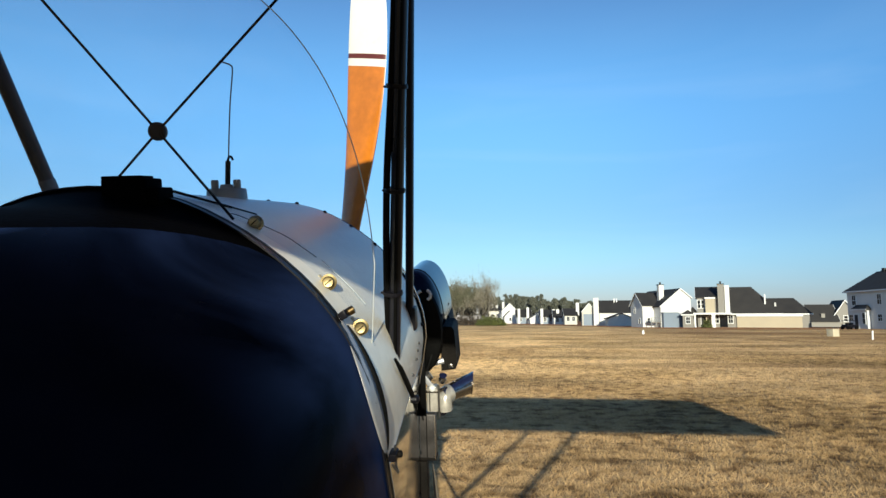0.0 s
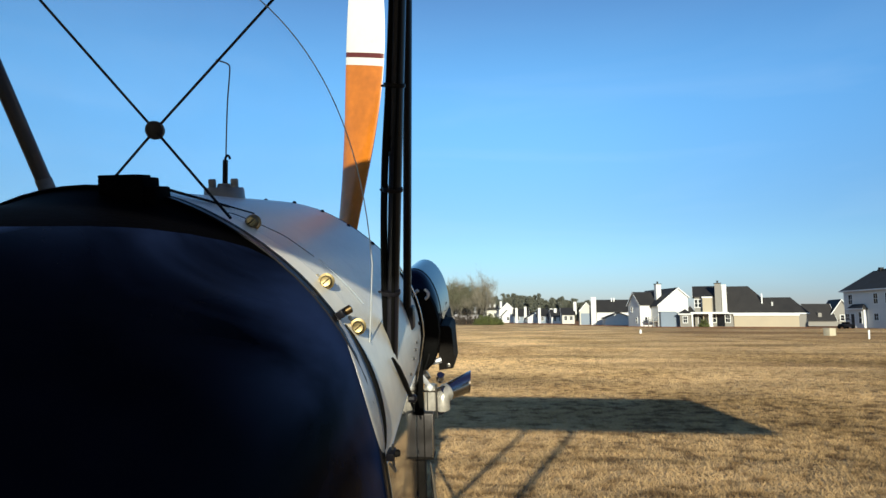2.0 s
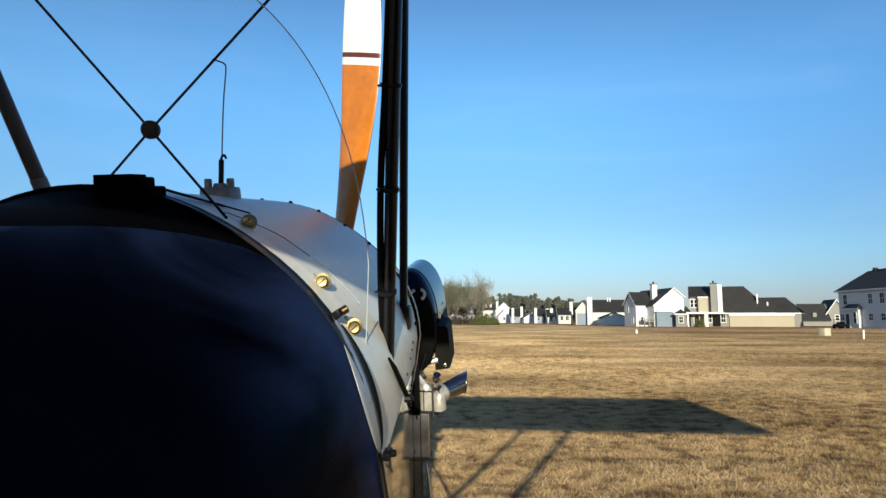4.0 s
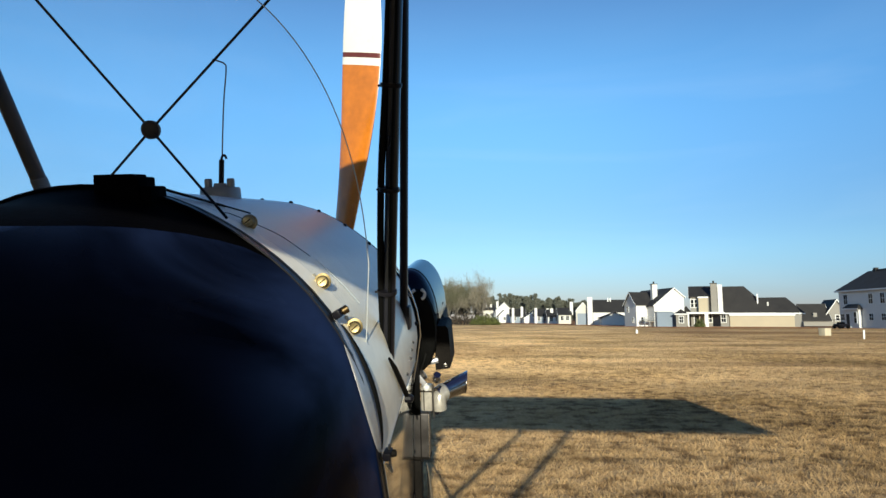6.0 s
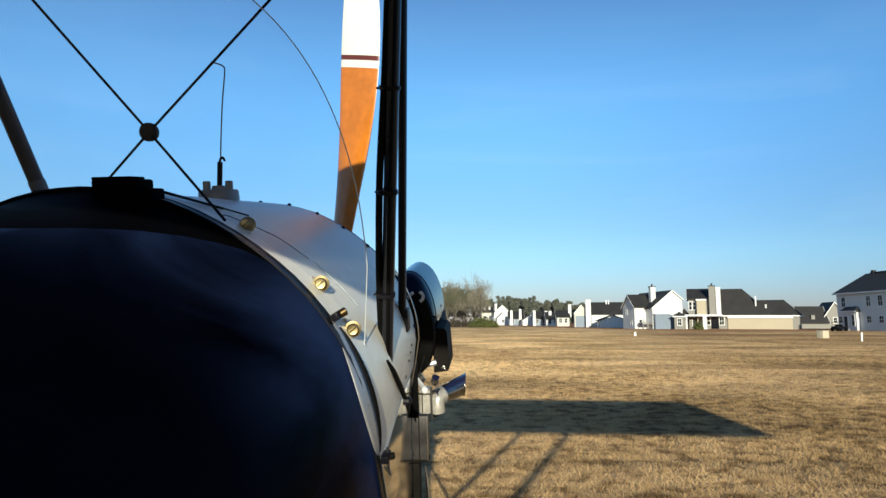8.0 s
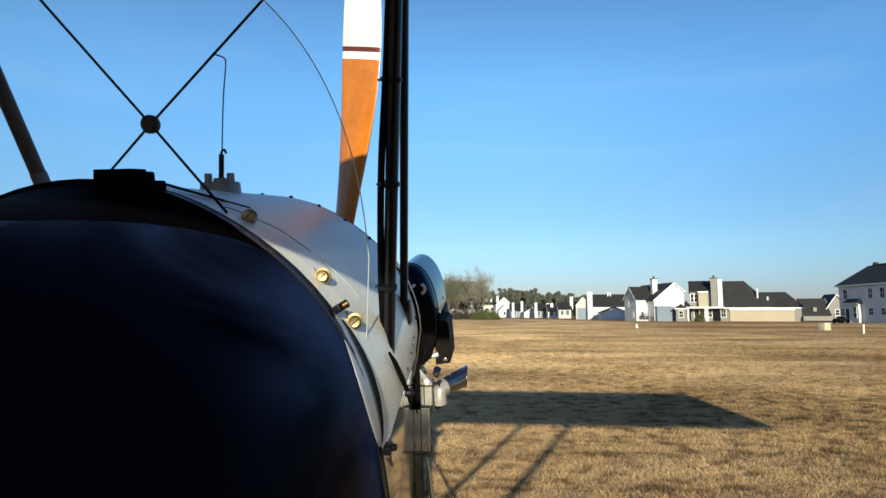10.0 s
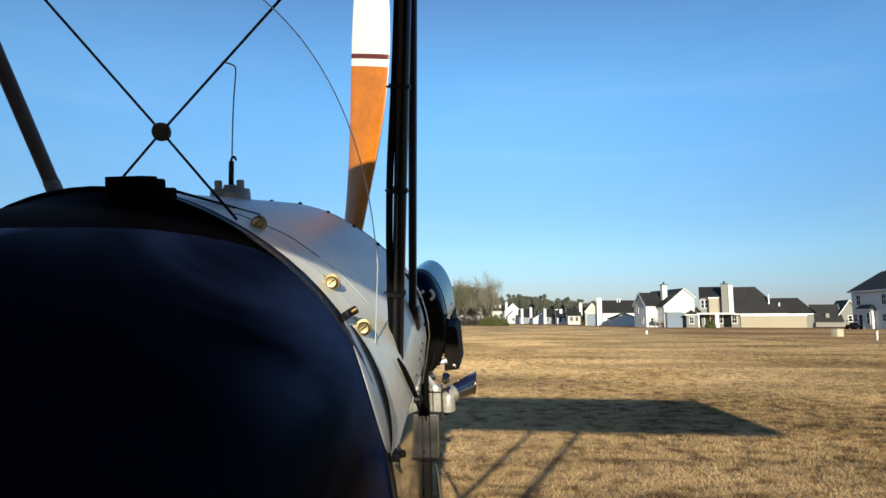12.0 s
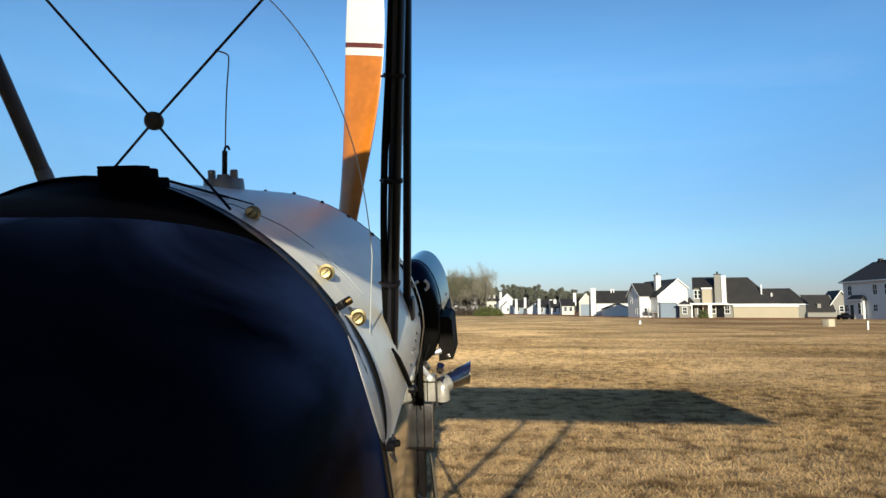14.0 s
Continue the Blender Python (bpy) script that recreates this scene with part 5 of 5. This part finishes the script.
def shrub(m, size, n, seed, mat, label, name="shrub"):
    rng = np.random.default_rng(seed)
    t = thing(name, m, label, "shrub")
    bm = bmesh.new()
    for k in range(9):
        a = rng.uniform(0, 6.28)
        sweep([(0, 0, 0), (size[0] * 0.3 * math.cos(a), size[1] * 0.3 * math.sin(a), size[2] * 0.6)], [0.03, 0.012], 4, bm)
    part("stems", bm, BARK, t)
    cs = []
    for k in range(n):
        a, q = rng.uniform(0, 6.28), math.sqrt(rng.uniform(0, 1))
        x, y = size[0] * q * math.cos(a), size[1] * q * math.sin(a)
        top = size[2] * math.sqrt(max(0.05, 1 - q * q)) * rng.uniform(0.75, 1.15)
        cs.append((x, y, rng.uniform(0.15, 1) * top))
    v, f = leaf_cloud(cs, 16, (0.16, 0.16, 0.14), 0.13, rng)
    v[:, 2] = np.maximum(v[:, 2], 0.01)
    mesh_part("foliage", v, f, mat, t)
    return t


D = 165
trees = [bare_tree(pose(at_view(797, D), D, 0), 11.0, 1, TWIG), bare_tree(pose(at_view(815, D), D + 3, 0), 10.2, 2, TWIG_OLIVE), bare_tree(pose(at_view(834, D), D - 2, 0), 11.6, 3, TWIG_PALE)]
for px, dy, k, rz in ((780, 3, 0, 80), (806, -4, 1, 200), (824, 5, 2, 140), (843, 2, 0, 250), (850, 5, 1, 30), (788, 7, 2, 10), (762, 2, 1, 60), (740, 4, 0, 300), (800, 1, 2, 45), (811, 4, 0, 170), (829, -1, 1, 290), (838, 6, 2, 200), (846, 8, 2, 100), (793, -2, 1, 130), (855, 3, 2, 220), (848, -3, 2, 15)):
    g = 0.80 + 0.28 * ((px * 7 + k * 3) % 10) / 10 + (0.22 if px == 848 else 0.0)
    copy_thing(trees[k], pose(at_view(px, D), D + dy, 0, 0, 0, rz) @ Matrix.Diagonal((g, g, g, 1)))
for i, (px, dy, w) in enumerate(((778, -5, 3.0), (796, -6, 3.2), (812, -6, 3.0), (828, -7, 3.0), (842, -6, 2.4), (852, -4, 2.0))):
    shrub(pose(at_view(px, D), D + dy, 0), (w, 2.0, 2.6 + 0.5 * (i % 3)), 90, 20 + i, BRUSH, "tangled dry brown brush under bare trees", "brush")
for i, (px, d, w, hh) in enumerate(((861, 150, 2.6, 2.7), (848, 151, 2.0, 2.2), (874, 152, 1.7, 1.8))):
    shrub(pose(at_view(px, d), d, 0), (w, 1.6, hh), 220, 40 + i, BUSHGREEN, "low dark green evergreen shrub")
shrub(pose(at_view(1240, 111), 111, 0), (0.8, 0.7, 1.4), 60, 50, BUSHGREEN, "young green shrub in front of the porch")
pines = [pine_tree(pose(at_view(905, 420), 420, 0), 18.5, 60), pine_tree(pose(at_view(930, 430), 430, 0), 17.0, 61), pine_tree(pose(at_view(951, 425), 425, 0), 16.5, 62)]
near_pine = pine_tree(pose(at_view(806, 178), 178, 0), 10.5, 63)
tagged(near_pine, "small dark green pine among bare trees", "tree", "trees at the field edge")
for px, d, g in ((818, 182, 1.0), (795, 180, 0.9), (783, 184, 1.05), (828, 186, 0.86), (849, 190, 0.9)):
    copy_thing(near_pine, pose(at_view(px, d), d, 0, 0, 0, px) @ Matrix.Diagonal((g, g, g, 1)))
rng = np.random.default_rng(9)
for px in np.arange(862, 1120, 3.0):
    k = int(rng.integers(0, 3))
    far = 400 + rng.uniform(0, 70)
    if px > 1045:
        far += 130
    copy_thing(pines[k], pose(at_view(float(px), far), far, -max(0, (px - 930) * 0.030) - rng.uniform(0, 1.5), 0, 0, rng.uniform(0, 360)))


# ---------------------------------------------------------------- grass near the aeroplane
def grass(count, y0, y1, seed):
    rng = np.random.default_rng(seed)
    n = count // 20
    cy = y0 * (y1 / y0) ** (rng.uniform(0, 1, n) ** 0.62)
    cx = rng.uniform(-0.12, 0.78, n) * cy
    size = 1 + rng.uniform(-0.6, 0.4, n) / (1 + cy / 20)
    tilt = rng.normal(0, 0.6, (n, 2))
    clump = rng.integers(0, n, count)
    spread = 0.04 * (1 + (cy[clump] / 5) ** 1.7)
    x = cx[clump] + rng.normal(0, 1, count) * spread
    y = cy[clump] + rng.normal(0, 1, count) * spread
    h = rng.uniform(0.012, 0.042, count) * size[clump] / (1 + (y / 70) ** 1.5)
    a = rng.uniform(0, 2 * np.pi, count)
    lean = (rng.normal(0, 0.8, (count, 2)) + tilt[clump]) * h[:, None]
    w = rng.uniform(0.0013, 0.003, count) * (1 + y / 22)
    v = np.zeros((count, 3, 3))
    v[:, 0] = np.stack([x - w * np.cos(a), y - w * np.sin(a), np.full(count, -0.002)], 1)
    v[:, 1] = np.stack([x + w * np.cos(a), y + w * np.sin(a), np.full(count, -0.002)], 1)
    v[:, 2] = np.stack([x + lean[:, 0], y + lean[:, 1], h], 1)
    me = bpy.data.meshes.new("grass")
    me.vertices.add(count * 3)
    me.vertices.foreach_set("co", v.reshape(-1))
    me.loops.add(count * 3)
    me.loops.foreach_set("vertex_index", np.arange(count * 3, dtype=np.int32))
    me.polygons.add(count)
    me.polygons.foreach_set("loop_start", np.arange(count, dtype=np.int32) * 3)
    me.update(calc_edges=True)
    me.materials.append(STRAW)
    ob = new("grass", me)
    return tagged(ob, "short dry tan grass blades", "grass", kind="stuff")


grass(1400000, 3.6, 260.0, 5)
